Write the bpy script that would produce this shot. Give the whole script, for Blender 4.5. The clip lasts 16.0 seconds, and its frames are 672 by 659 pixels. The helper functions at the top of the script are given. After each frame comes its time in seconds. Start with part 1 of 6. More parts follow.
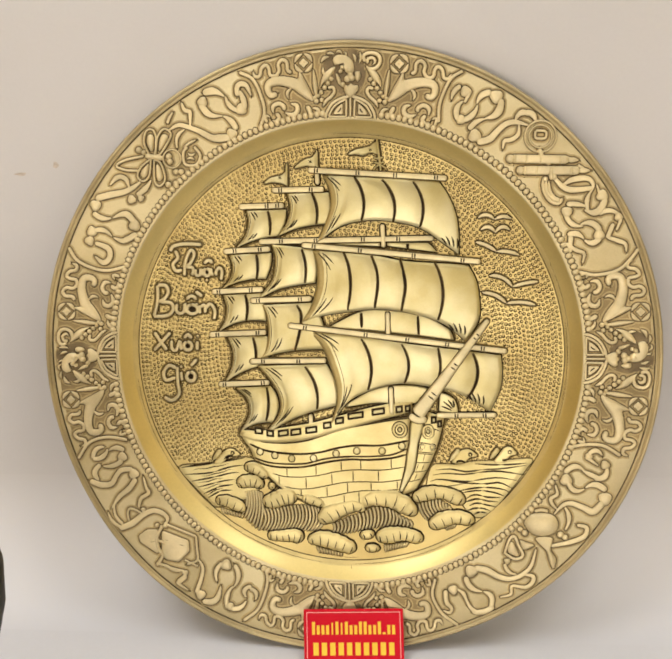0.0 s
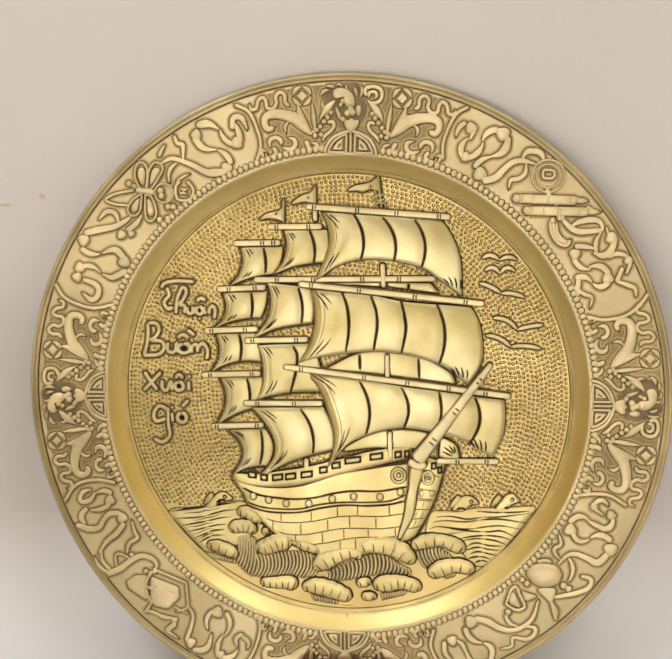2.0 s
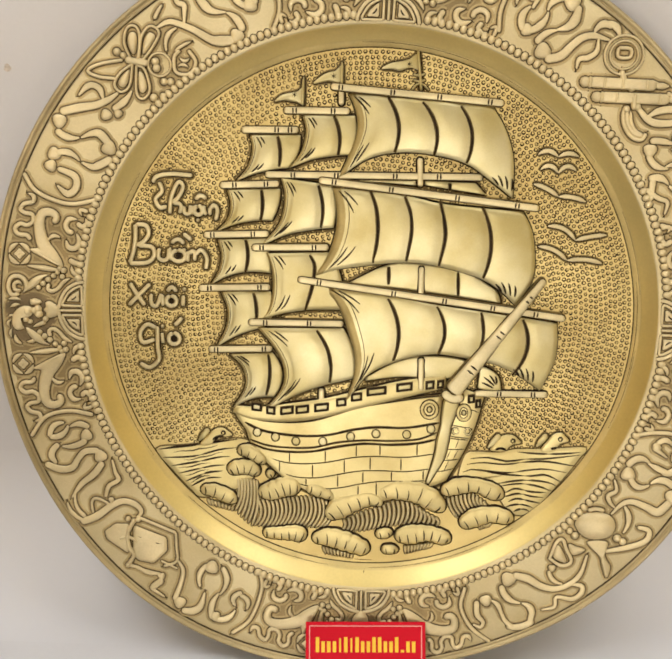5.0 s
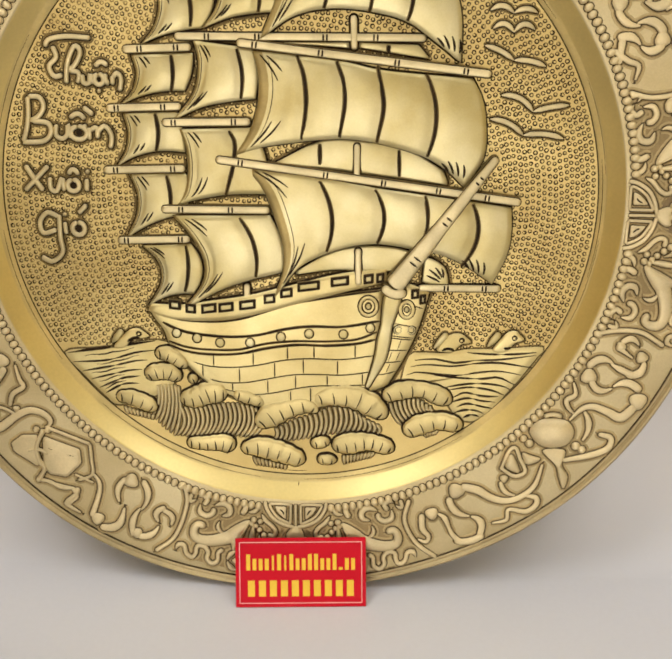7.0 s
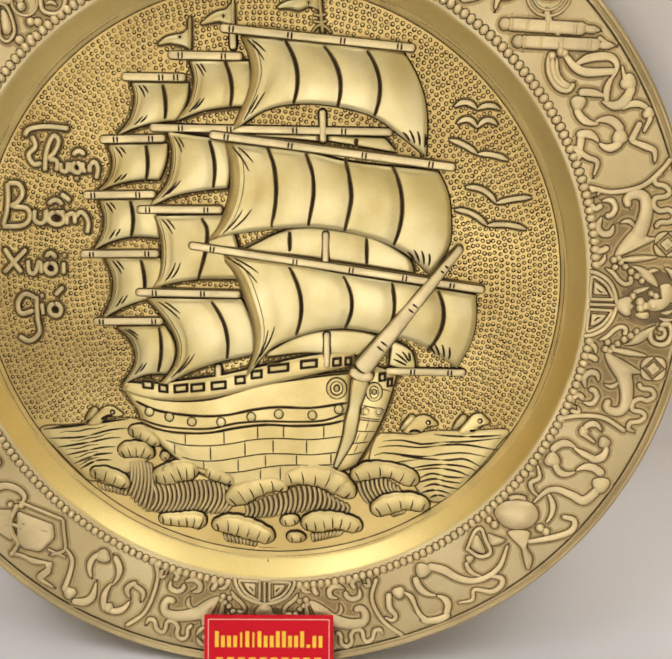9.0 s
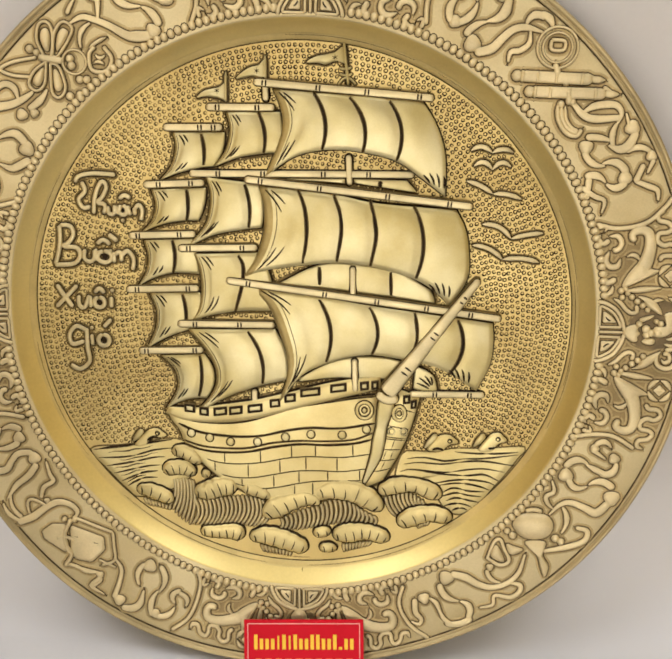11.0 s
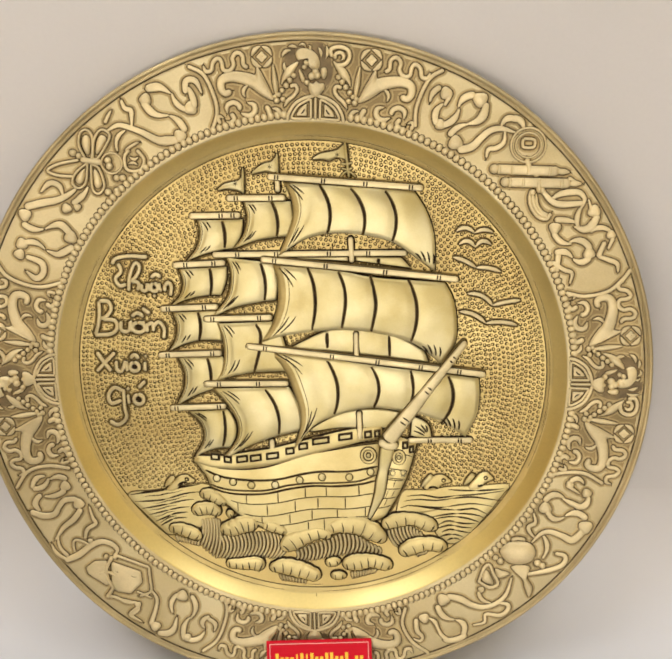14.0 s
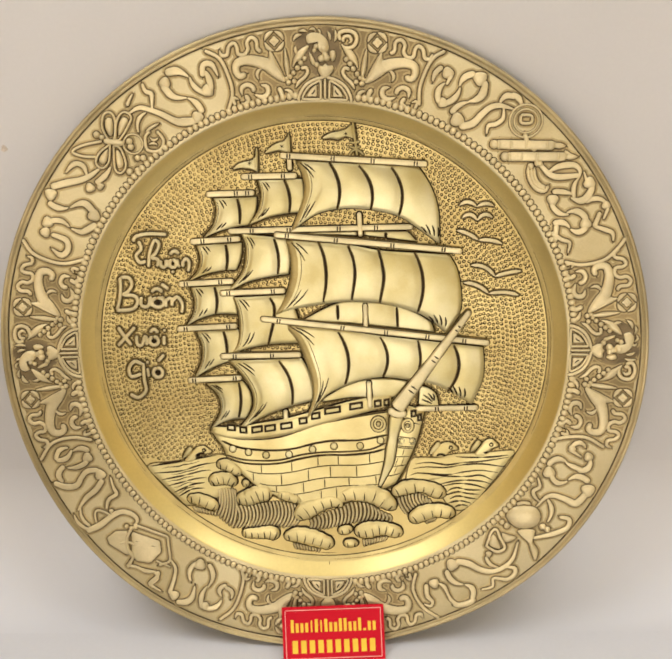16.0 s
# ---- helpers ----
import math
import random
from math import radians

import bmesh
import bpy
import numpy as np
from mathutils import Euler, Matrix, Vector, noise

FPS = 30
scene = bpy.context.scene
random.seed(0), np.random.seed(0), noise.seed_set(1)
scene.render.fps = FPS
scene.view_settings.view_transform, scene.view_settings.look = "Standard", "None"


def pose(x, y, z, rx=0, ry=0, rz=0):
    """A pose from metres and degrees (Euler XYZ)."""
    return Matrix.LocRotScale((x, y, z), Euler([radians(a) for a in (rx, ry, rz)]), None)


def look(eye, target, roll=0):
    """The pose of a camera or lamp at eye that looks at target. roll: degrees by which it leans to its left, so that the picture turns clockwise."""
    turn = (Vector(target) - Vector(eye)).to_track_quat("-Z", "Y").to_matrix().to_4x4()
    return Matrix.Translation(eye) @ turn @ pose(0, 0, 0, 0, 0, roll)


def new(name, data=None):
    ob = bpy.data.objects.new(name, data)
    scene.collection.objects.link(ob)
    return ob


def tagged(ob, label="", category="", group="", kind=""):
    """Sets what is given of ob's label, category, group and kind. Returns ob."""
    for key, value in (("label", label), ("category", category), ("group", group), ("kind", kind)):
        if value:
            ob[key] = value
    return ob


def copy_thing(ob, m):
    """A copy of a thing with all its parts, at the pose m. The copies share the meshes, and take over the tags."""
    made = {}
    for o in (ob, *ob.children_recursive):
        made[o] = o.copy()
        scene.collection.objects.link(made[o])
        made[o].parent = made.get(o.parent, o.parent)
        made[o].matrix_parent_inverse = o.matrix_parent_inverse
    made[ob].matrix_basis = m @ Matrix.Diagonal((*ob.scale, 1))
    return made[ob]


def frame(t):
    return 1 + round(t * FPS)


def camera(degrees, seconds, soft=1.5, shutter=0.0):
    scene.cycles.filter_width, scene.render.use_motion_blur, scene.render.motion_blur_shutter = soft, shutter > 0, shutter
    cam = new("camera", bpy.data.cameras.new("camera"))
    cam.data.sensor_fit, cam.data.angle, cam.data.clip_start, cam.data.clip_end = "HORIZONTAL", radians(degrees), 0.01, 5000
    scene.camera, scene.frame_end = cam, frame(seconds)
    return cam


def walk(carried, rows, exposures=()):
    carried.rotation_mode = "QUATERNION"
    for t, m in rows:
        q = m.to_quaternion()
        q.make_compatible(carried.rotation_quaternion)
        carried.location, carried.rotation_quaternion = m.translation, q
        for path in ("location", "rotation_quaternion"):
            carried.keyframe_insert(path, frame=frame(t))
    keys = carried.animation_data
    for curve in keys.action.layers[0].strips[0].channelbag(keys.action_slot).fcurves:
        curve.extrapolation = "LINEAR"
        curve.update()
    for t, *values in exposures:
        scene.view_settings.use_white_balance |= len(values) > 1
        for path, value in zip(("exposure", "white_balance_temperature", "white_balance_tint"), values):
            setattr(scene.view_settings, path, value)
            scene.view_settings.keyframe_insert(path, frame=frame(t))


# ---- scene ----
MM = 0.001
LEAN = 13.0                      # the plate leans back against the wall
HUB = (0.0, 0.0, 0.286)         # the plate's centre
R_LIP, R_RIM, R_BEAD, R_FALL, R_WELL = 296.8, 290.8, 231.3, 226.0, 209.0
H_BEAD = 14.5

# ---------------------------------------------------------------- camera
cam = camera(36.38, 16.0, soft=2.1)
walk(cam, [
    (0, look((0.1157, -0.9170, 0.6675), (-0.0098, 0.0083, 0.3096), -3.50)),
    (0.5, look((0.1133, -0.9019, 0.6714), (-0.0138, 0.0234, 0.3141), -3.45)),
    (1, look((0.1012, -0.8818, 0.6796), (-0.0169, 0.0424, 0.3165), -3.17)),
    (1.5, look((0.1035, -0.8772, 0.6939), (-0.0146, 0.0453, 0.3265), -3.09)),
    (2, look((0.1027, -0.8656, 0.7009), (-0.0113, 0.0570, 0.3324), -2.80)),
    (2.5, look((0.0924, -0.8451, 0.6967), (-0.0135, 0.0781, 0.3271), -2.37)),
    (3, look((0.0785, -0.8257, 0.6914), (-0.0184, 0.0975, 0.3196), -1.93)),
    (3.2, look((0.0764, -0.8156, 0.6886), (-0.0204, 0.1062, 0.3133), -1.83)),
    (5.3, look((0.0108, -0.7354, 0.6075), (-0.0357, 0.1683, 0.1818), -0.34)),
    (5.5, look((0.0095, -0.7239, 0.6123), (-0.0358, 0.1697, 0.1657), -0.50)),
    (6, look((0.0155, -0.7043, 0.5952), (-0.0290, 0.1761, 0.1232), -0.52)),
    (6.5, look((0.0292, -0.6883, 0.5856), (-0.0143, 0.1812, 0.0936), -0.55)),
    (7, look((0.0570, -0.6635, 0.5733), (0.0173, 0.1978, 0.0668), -0.41)),
    (7.5, look((0.0700, -0.6490, 0.5695), (0.0385, 0.2138, 0.0651), -0.03)),
    (8, look((0.0838, -0.6399, 0.5721), (0.0529, 0.2295, 0.0790), 0.24)),
    (8.5, look((0.0883, -0.6473, 0.5877), (0.0508, 0.2288, 0.1071), 0.20)),
    (9, look((0.0841, -0.6634, 0.6057), (0.0377, 0.2186, 0.1368), 0.02)),
    (9.2, look((0.0839, -0.6696, 0.6090), (0.0304, 0.2147, 0.1451), -0.18)),
    (11.5, look((0.0842, -0.7096, 0.6807), (0.0130, 0.1637, 0.1988), -1.45)),
    (12, look((0.0842, -0.7194, 0.7047), (0.0124, 0.1517, 0.2188), -1.64)),
    (12.5, look((0.0850, -0.7293, 0.7264), (0.0147, 0.1394, 0.2360), -1.76)),
    (13, look((0.0853, -0.7452, 0.7463), (0.0155, 0.1242, 0.2572), -1.96)),
    (13.5, look((0.0817, -0.7636, 0.7513), (0.0182, 0.1109, 0.2704), -2.06)),
    (14, look((0.0757, -0.7830, 0.7551), (0.0182, 0.0962, 0.2821), -2.26)),
    (14.5, look((0.0686, -0.8045, 0.7505), (0.0163, 0.0820, 0.2908), -2.48)),
    (15, look((0.0679, -0.8263, 0.7433), (0.0168, 0.0658, 0.2942), -2.71)),
    (15.5, look((0.0683, -0.8438, 0.7294), (0.0155, 0.0531, 0.2905), -2.84)),
    (16, look((0.0697, -0.8528, 0.7159), (0.0108, 0.0466, 0.2827), -2.88)),
], [(0, 0.0), (3, 0.0), (5.5, -0.06), (7, -0.14), (8, -0.16), (9, -0.14), (11.5, -0.1), (13, -0.05), (14.5, 0.0), (16, 0.0)])

# ---------------------------------------------------------------- light
world = bpy.data.worlds.new("world")
scene.world = world
world.use_nodes = True
world.node_tree.nodes["Background"].inputs[0].default_value = (0.75, 0.82, 1.0, 1)
world.node_tree.nodes["Background"].inputs[1].default_value = 0.25


def lamp(name, size_x, size_y, power, colour, eye, target):
    data = bpy.data.lights.new(name, "AREA")
    data.shape, data.size, data.size_y, data.energy, data.color = "RECTANGLE", size_x, size_y, power, colour
    ob = new(name, data)
    ob.matrix_world = look(eye, target)
    return ob


# front fill in the added window, sized and placed to brighten the plate
front_fill = lamp("front_fill", 2.78, 0.68, 49, (0.985, 0.912, 0.815), (-0.68, -3.82, 0.43), (-0.3, 0, 0.35))
# left panel makes the slope's highlight; the right one is an added fill
for panel_x, power in ((-1.15, 28), (1.15, 21)):
    lamp("unseen_panel_light", 1.1, 1.1, power, (0.97, 0.98, 1.0), (panel_x, -0.85, 2.62), (panel_x, -0.85, 0))


# ---------------------------------------------------------------- materials
def material(name, colour, rough, metal=0.0, vary=0.12, scale=30.0, bump=0.0, fine=400.0, tint=None, gloss=0.1):
    """Two scales of variation in colour and roughness, and a fine relief."""
    m = bpy.data.materials.new(name)
    m.use_nodes = True
    nt, b = m.node_tree, m.node_tree.nodes["Principled BSDF"]
    b.inputs["Metallic"].default_value = metal
    at = nt.nodes.new("ShaderNodeTexCoord")
    big, small = nt.nodes.new("ShaderNodeTexNoise"), nt.nodes.new("ShaderNodeTexNoise")
    for n, s, d in ((big, scale, 4), (small, fine, 3)):
        n.inputs["Scale"].default_value, n.inputs["Detail"].default_value = s, d
        nt.links.new(at.outputs["Object"], n.inputs["Vector"])
    ramp = nt.nodes.new("ShaderNodeValToRGB")
    other = tint or tuple(c * (1 - 2.2 * vary) for c in colour)
    ramp.color_ramp.elements[0].position, ramp.color_ramp.elements[1].position = 0.36, 0.62
    ramp.color_ramp.elements[0].color, ramp.color_ramp.elements[1].color = (*other, 1), (*colour, 1)
    nt.links.new(big.outputs["Fac"], ramp.inputs["Fac"])
    mix = nt.nodes.new("ShaderNodeMix")
    mix.data_type, mix.blend_type = "RGBA", "MULTIPLY"
    grain = nt.nodes.new("ShaderNodeMapRange")
    grain.inputs["From Min"].default_value, grain.inputs["From Max"].default_value = 0.3, 0.7
    grain.inputs["To Min"].default_value, grain.inputs["To Max"].default_value = 1 - vary, 1 + 0.3 * vary
    nt.links.new(small.outputs["Fac"], grain.inputs["Value"])
    mix.inputs["Factor"].default_value = 1.0
    nt.links.new(ramp.outputs["Color"], mix.inputs["A"])
    nt.links.new(grain.outputs["Result"], mix.inputs["B"])
    nt.links.new(mix.outputs["Result"], b.inputs["Base Color"])
    worn = nt.nodes.new("ShaderNodeMapRange")
    worn.inputs["To Min"].default_value, worn.inputs["To Max"].default_value = rough + gloss, max(0.05, rough - gloss)
    nt.links.new(big.outputs["Fac"], worn.inputs["Value"])
    nt.links.new(worn.outputs["Result"], b.inputs["Roughness"])
    if bump:
        relief = nt.nodes.new("ShaderNodeBump")
        relief.inputs["Strength"].default_value, relief.inputs["Distance"].default_value = 1.0, bump
        nt.links.new(small.outputs["Fac"], relief.inputs["Height"])
        nt.links.new(relief.outputs["Normal"], b.inputs["Normal"])
    return m


GOLD = material("polished_brass", (0.545, 0.48, 0.265), 0.45, 0.9, 0.06, 20.0, 0.00006, 900.0, tint=(0.45, 0.368, 0.15), gloss=0.1)
LIPBRASS = material("edge_brass", (0.48, 0.39, 0.215), 0.5, 0.95, 0.10, 18.0, 0.00008, 700.0)
RIMBRASS = material("rim_brass", (0.65, 0.555, 0.328), 0.58, 0.5, 0.08, 16.0, 0.00015, 800.0, tint=(0.55, 0.45, 0.24))
# paler brass for raised tops: the light they catch is put into colour
SPAR = material("lit_pale_brass", (0.64, 0.545, 0.31), 0.5, 0.95, 0.08, 40.0, 0.00008, 900.0)
HULLBRASS = material("hull_brass", (0.63, 0.535, 0.265), 0.46, 0.9, 0.06, 22.0, 0.00006, 900.0, tint=(0.53, 0.43, 0.19), gloss=0.1)
FOAM = material("foam_brass", (0.62, 0.515, 0.245), 0.48, 0.9, 0.07, 30.0, 0.00008, 900.0)
RIMGOLD = material("rim_relief_brass", (0.69, 0.58, 0.342), 0.58, 0.75, 0.08, 40.0, 0.00008, 900.0)
BAND = material("turned_brass", (0.64, 0.51, 0.22), 0.5, 0.9, 0.07, 30.0, 0.0001, 600.0)
CAVETTO = material("slope_brass", (0.65, 0.515, 0.195), 0.44, 1.0, 0.05, 14.0, 0.00003, 500.0, gloss=0.05)
GROUND = material("ground_brass", (0.63, 0.50, 0.215), 0.5, 0.9, 0.06, 14.0, 0.0002, 700.0, tint=(0.53, 0.405, 0.165))
PATINA = material("dark_patina", (0.03, 0.017, 0.006), 0.65, 0.0, 0.2, 60.0, 0.0002, 900.0)
# thin patina; round relief and seams it also carries soft shade in colour
STAINSHADE = material("patina_and_shade", (0.21, 0.15, 0.058), 0.55, 0.8, 0.12, 60.0, 0.0002, 900.0)
# darker brass: patina and the turned-away luff's shade put into one colour
LUFFSHADE = material("luff_shade_brass", (0.36, 0.275, 0.11), 0.5, 0.9, 0.1, 40.0, 0.0001, 900.0)
RIMLINE = material("rim_line_patina", (0.055, 0.035, 0.014), 0.65, 0.1, 0.15, 40.0, 0.0002, 800.0)
# rim patina; in the rings round relief it also holds soft shade as colour
RIMSHADE = material("rim_thin_patina_shade", (0.50, 0.39, 0.19), 0.58, 0.5, 0.12, 30.0, 0.0002, 800.0)
MOTIFSTAIN = material("motif_patina", (0.24, 0.17, 0.078), 0.6, 0.3, 0.2, 60.0, 0.0002, 800.0)
RIMSTAINSHADE = material("rim_patina_shade", (0.335, 0.245, 0.11), 0.58, 0.5, 0.12, 30.0, 0.0002, 800.0)
ROOM = material("room_paint", (0.80, 0.77, 0.72), 0.75, 0.0, 0.02, 3.0, 0.0001, 300.0)
FLOOR = material("floor_surface", (0.66, 0.665, 0.70), 0.6, 0.0, 0.015, 4.0, 0.00004, 300.0)
COVING = material("cove_light_blend", (0.66, 0.665, 0.70), 0.7, 0.0, 0.015, 4.0, 0.00004, 300.0)
WALL = material("wall_paint", (0.56, 0.54, 0.53), 0.8, 0.0, 0.015, 3.0, 0.00004, 300.0)
SAND = material("sand_reflector", (0.82, 0.68, 0.38), 0.7, 0.0, 0.03, 3.0, 0.0001, 300.0)
SIDE = material("tan_reflector", (0.66, 0.50, 0.23), 0.7, 0.0, 0.04, 3.0, 0.0001, 300.0)
CARDRED = material("card_red", (0.57, 0.002, 0.016), 0.55, 0.0, 0.03, 20.0)
CARDYELLOW = material("card_yellow", (0.85, 0.55, 0.05), 0.4, 0.0, 0.03, 20.0)
CARDPINK = material("card_line", (0.9, 0.55, 0.5), 0.4, 0.0, 0.03, 20.0)
DARK = material("dark_glaze", (0.008, 0.006, 0.006), 0.6, 0.0, 0.1, 20.0)
FRAME = material("white_frame", (0.78, 0.78, 0.77), 0.4, 0.0, 0.03, 8.0)
SCUFF = material("scuff", (0.54, 0.46, 0.38), 0.8, 0.0, 0.1, 300.0)
# cove colour blends floor grey into wall off-white: the light's change put into colour
nt = COVING.node_tree
place, height = nt.nodes.new("ShaderNodeTexCoord"), nt.nodes.new("ShaderNodeSeparateXYZ")
blend = nt.nodes.new("ShaderNodeValToRGB")
blend.color_ramp.elements[0].color, blend.color_ramp.elements[1].color = (0.66, 0.665, 0.70, 1), (0.56, 0.54, 0.53, 1)
blend.color_ramp.elements[0].position, blend.color_ramp.elements[1].position = 0.0, 0.12
nt.links.new(place.outputs["Object"], height.inputs["Vector"])
nt.links.new(height.outputs["Z"], blend.inputs["Fac"])
nt.links.new(blend.outputs["Color"], nt.nodes["Principled BSDF"].inputs["Base Color"])
GLASS = bpy.data.materials.new("clear_glass")
GLASS.use_nodes = True
GLASS.node_tree.nodes["Principled BSDF"].inputs["Transmission Weight"].default_value = 1.0
GLASS.node_tree.nodes["Principled BSDF"].inputs["Roughness"].default_value = 0.0
for shiny in (CARDRED, CARDYELLOW, CARDPINK, PATINA, RIMLINE):
    shiny.node_tree.nodes["Principled BSDF"].inputs["Specular IOR Level"].default_value = 0.15

for lacquered, weight in ((CAVETTO, 0.5), (GOLD, 0.35), (SPAR, 0.4), (RIMGOLD, 0.3)):
    lacquered.node_tree.nodes["Principled BSDF"].inputs["Coat Weight"].default_value = weight
    lacquered.node_tree.nodes["Principled BSDF"].inputs["Coat Roughness"].default_value = 0.3


# ---------------------------------------------------------------- mesh helpers
# Shapes on the plate are laid out in millimetres: u to the right, v up, w out of the plate.
def mesh(name, verts, faces, mats, slots=None, smooth=True):
    me = bpy.data.meshes.new(name)
    me.from_pydata([tuple(p) for p in verts], [], faces)
    for m in mats:
        me.materials.append(m)
    if slots is not None:
        me.polygons.foreach_set("material_index", slots)
    me.polygons.foreach_set("use_smooth", [smooth] * len(me.polygons))
    me.update()
    return me


def part(name, me, parent, label="", at=None):
    ob = new(name, me)
    ob.parent = parent
    if at is not None:
        ob.matrix_basis = at
    if label:
        tagged(ob, label)
    return ob


def on_plate(points):
    return [(u * MM, -w * MM, v * MM) for u, v, w in points]


def well(u, v):
    return 0.0


def rim(u, v):
    r = math.hypot(u, v)
    return H_BEAD + (r - R_BEAD) / (R_RIM - R_BEAD) * 3.5


def spline(points, n, closed=False):
    """n points at even steps along a smooth curve through the given ones."""
    p = np.array(points, float)
    if len(p) == 2 and not closed:
        return p[0] + (p[1] - p[0]) * np.linspace(0, 1, n)[:, None]
    if len(p) == 3 and not closed:                   # one even bend
        t = math.dist(p[0], p[1]) / (math.dist(p[0], p[1]) + math.dist(p[1], p[2]) + 1e-9)
        t = min(0.75, max(0.25, t))
        c = (p[1] - (1 - t) ** 2 * p[0] - t ** 2 * p[2]) / (2 * t * (1 - t))
        x = np.linspace(0, 1, 48)[:, None]
        bend = (1 - x) ** 2 * p[0] + 2 * x * (1 - x) * c + x ** 2 * p[2]
        run = np.r_[0, np.cumsum(np.hypot(*np.diff(bend, axis=0).T))]
        s = np.linspace(0, run[-1], n)
        return np.c_[np.interp(s, run, bend[:, 0]), np.interp(s, run, bend[:, 1])]
    q = np.vstack([p[-1], p, p[0], p[1]]) if closed else np.vstack([2 * p[0] - p[1], p, 2 * p[-1] - p[-2]])
    out = []
    for a, b, c, d in zip(q, q[1:], q[2:], q[3:]):
        t = np.linspace(0, 1, 16, endpoint=False)[:, None]
        out.append(0.5 * (2 * b + (c - a) * t + (2 * a - 5 * b + 4 * c - d) * t ** 2 + (3 * b - a - 3 * c + d) * t ** 3))
    fine = np.vstack(out + [p[:1] if closed else p[-1:]])
    run = np.r_[0, np.cumsum(np.hypot(*np.diff(fine, axis=0).T))]
    s = np.linspace(0, run[-1], n, endpoint=not closed)
    return np.c_[np.interp(s, run, fine[:, 0]), np.interp(s, run, fine[:, 1])]


TAKEN = []      # outlines on the well that the punched ground leaves free


def ends(s, length, width, first, last):
    """How the width of a stroke runs: 1 blunt and round, 0 drawn out to a point."""
    def side(d, kind):
        if kind:
            x = np.clip(d * length / (0.5 * width), 0, 1)
            return np.sqrt(np.clip(1 - (1 - x) ** 2, 0, 1))
        return np.clip(d * length / min(0.45 * length, 1.5 * width), 0, 1) ** 0.6
    return np.minimum(side(s, first), side(1 - s, last))


def ridge(name, points, width, height, parent, base=rim, lift=0.0, first=1, last=1, knots=0, knot=0.22, skirt=0.9, wide_end=None,
          mats=None, label="", flat=0.0, widths=None, halo=None):
    """A raised stroke with a rounded back; its foot is a dark, patinated line."""
    p = np.array(points, float)
    length = float(np.sum(np.hypot(*np.diff(p, axis=0).T))) + 1e-6
    n = int(max(16, min(60, 8 + length / 1.6)))
    cap = min(0.3, 0.55 * width / length)
    s = np.r_[cap * np.array((0, 0.08, 0.25, 0.55)), np.linspace(cap, 1 - cap, n - 8), 1 - cap * np.array((0.55, 0.25, 0.08, 0))]
    fine = spline(points, 300)
    c = np.c_[np.interp(s, np.linspace(0, 1, 300), fine[:, 0]), np.interp(s, np.linspace(0, 1, 300), fine[:, 1])]
    run = width if wide_end is None else width + (wide_end - width) * s
    half = 0.5 * run * np.maximum(ends(s, length, width, first, last), 0.04)
    if widths:                       # its own width at every bend
        pos = np.r_[0, np.cumsum(np.hypot(*np.diff(p, axis=0).T))] / length
        cap = lambda d, w: np.sqrt(np.clip(1 - (1 - np.clip(d * length / (0.5 * w), 0, 1)) ** 2, 0, 1))
        half = 0.5 * np.interp(s, pos, widths) * np.minimum(np.maximum(cap(s, widths[0]), 0.1), np.maximum(cap(1 - s, widths[-1]), 0.1))
    if knots:
        half = half * (1 - knot + knot * np.abs(np.sin(np.pi * (s * knots + 0.15))) ** 0.7)
    d = np.gradient(c, axis=0)
    d /= np.hypot(d[:, 0], d[:, 1])[:, None] + 1e-9
    side = np.c_[-d[:, 1], d[:, 0]]
    normal = {}
    for x in (-1, 1):                # outward from the stroke's own outline, round its ends too
        e = np.gradient(c + x * side * half[:, None], axis=0)
        e = x * np.c_[-e[:, 1], e[:, 0]] / (np.hypot(e[:, 0], e[:, 1])[:, None] + 1e-9)
        normal[x] = np.where((np.sum(e * side, axis=1) * x > -0.1)[:, None], e, x * side)
    # halo: outer rings that colour in patina plus the relief's soft shade
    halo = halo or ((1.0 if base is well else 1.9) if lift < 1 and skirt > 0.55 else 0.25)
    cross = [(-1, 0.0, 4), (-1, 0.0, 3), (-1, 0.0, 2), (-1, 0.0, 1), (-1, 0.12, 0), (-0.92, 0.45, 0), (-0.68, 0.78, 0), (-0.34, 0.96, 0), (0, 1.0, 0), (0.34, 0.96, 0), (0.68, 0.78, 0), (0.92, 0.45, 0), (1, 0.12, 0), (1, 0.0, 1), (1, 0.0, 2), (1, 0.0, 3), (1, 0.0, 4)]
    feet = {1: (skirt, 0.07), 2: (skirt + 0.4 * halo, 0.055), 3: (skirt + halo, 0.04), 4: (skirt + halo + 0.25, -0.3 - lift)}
    lift += random.uniform(0.0, 0.05)
    top = height * np.minimum(1.0, 0.25 + 0.75 * half / (0.5 * width))
    verts, k = [], len(cross)
    for i in range(n):
        for x, h, foot in cross:
            out, low = feet[foot] if foot else (0.0, 0.0)
            q = c[i] + side[i] * x * half[i] + (normal[x][i] * out if out else 0)
            if base is rim:          # nothing hangs over the rim's inner edge
                q = q * max(1.0, (R_FALL + 0.5) / math.hypot(*q))
            rise = low if foot else h * top[i] * (1 - flat) + flat * top[i] * min(1, h * 4)
            verts.append((q[0], q[1], base(*q) + lift + rise))
    faces, slots = [], []
    for i in range(n - 1):
        for j in range(k - 1):
            a = i * k + j
            faces.append((a, a + 1, a + k + 1, a + k))
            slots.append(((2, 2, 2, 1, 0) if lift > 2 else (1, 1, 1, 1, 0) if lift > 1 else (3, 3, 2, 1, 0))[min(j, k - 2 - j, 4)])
    for i in (0, n - 1):
        ring = [i * k + j for j in range(k)]
        faces.append(ring if i else ring[::-1])
        slots.append(1)
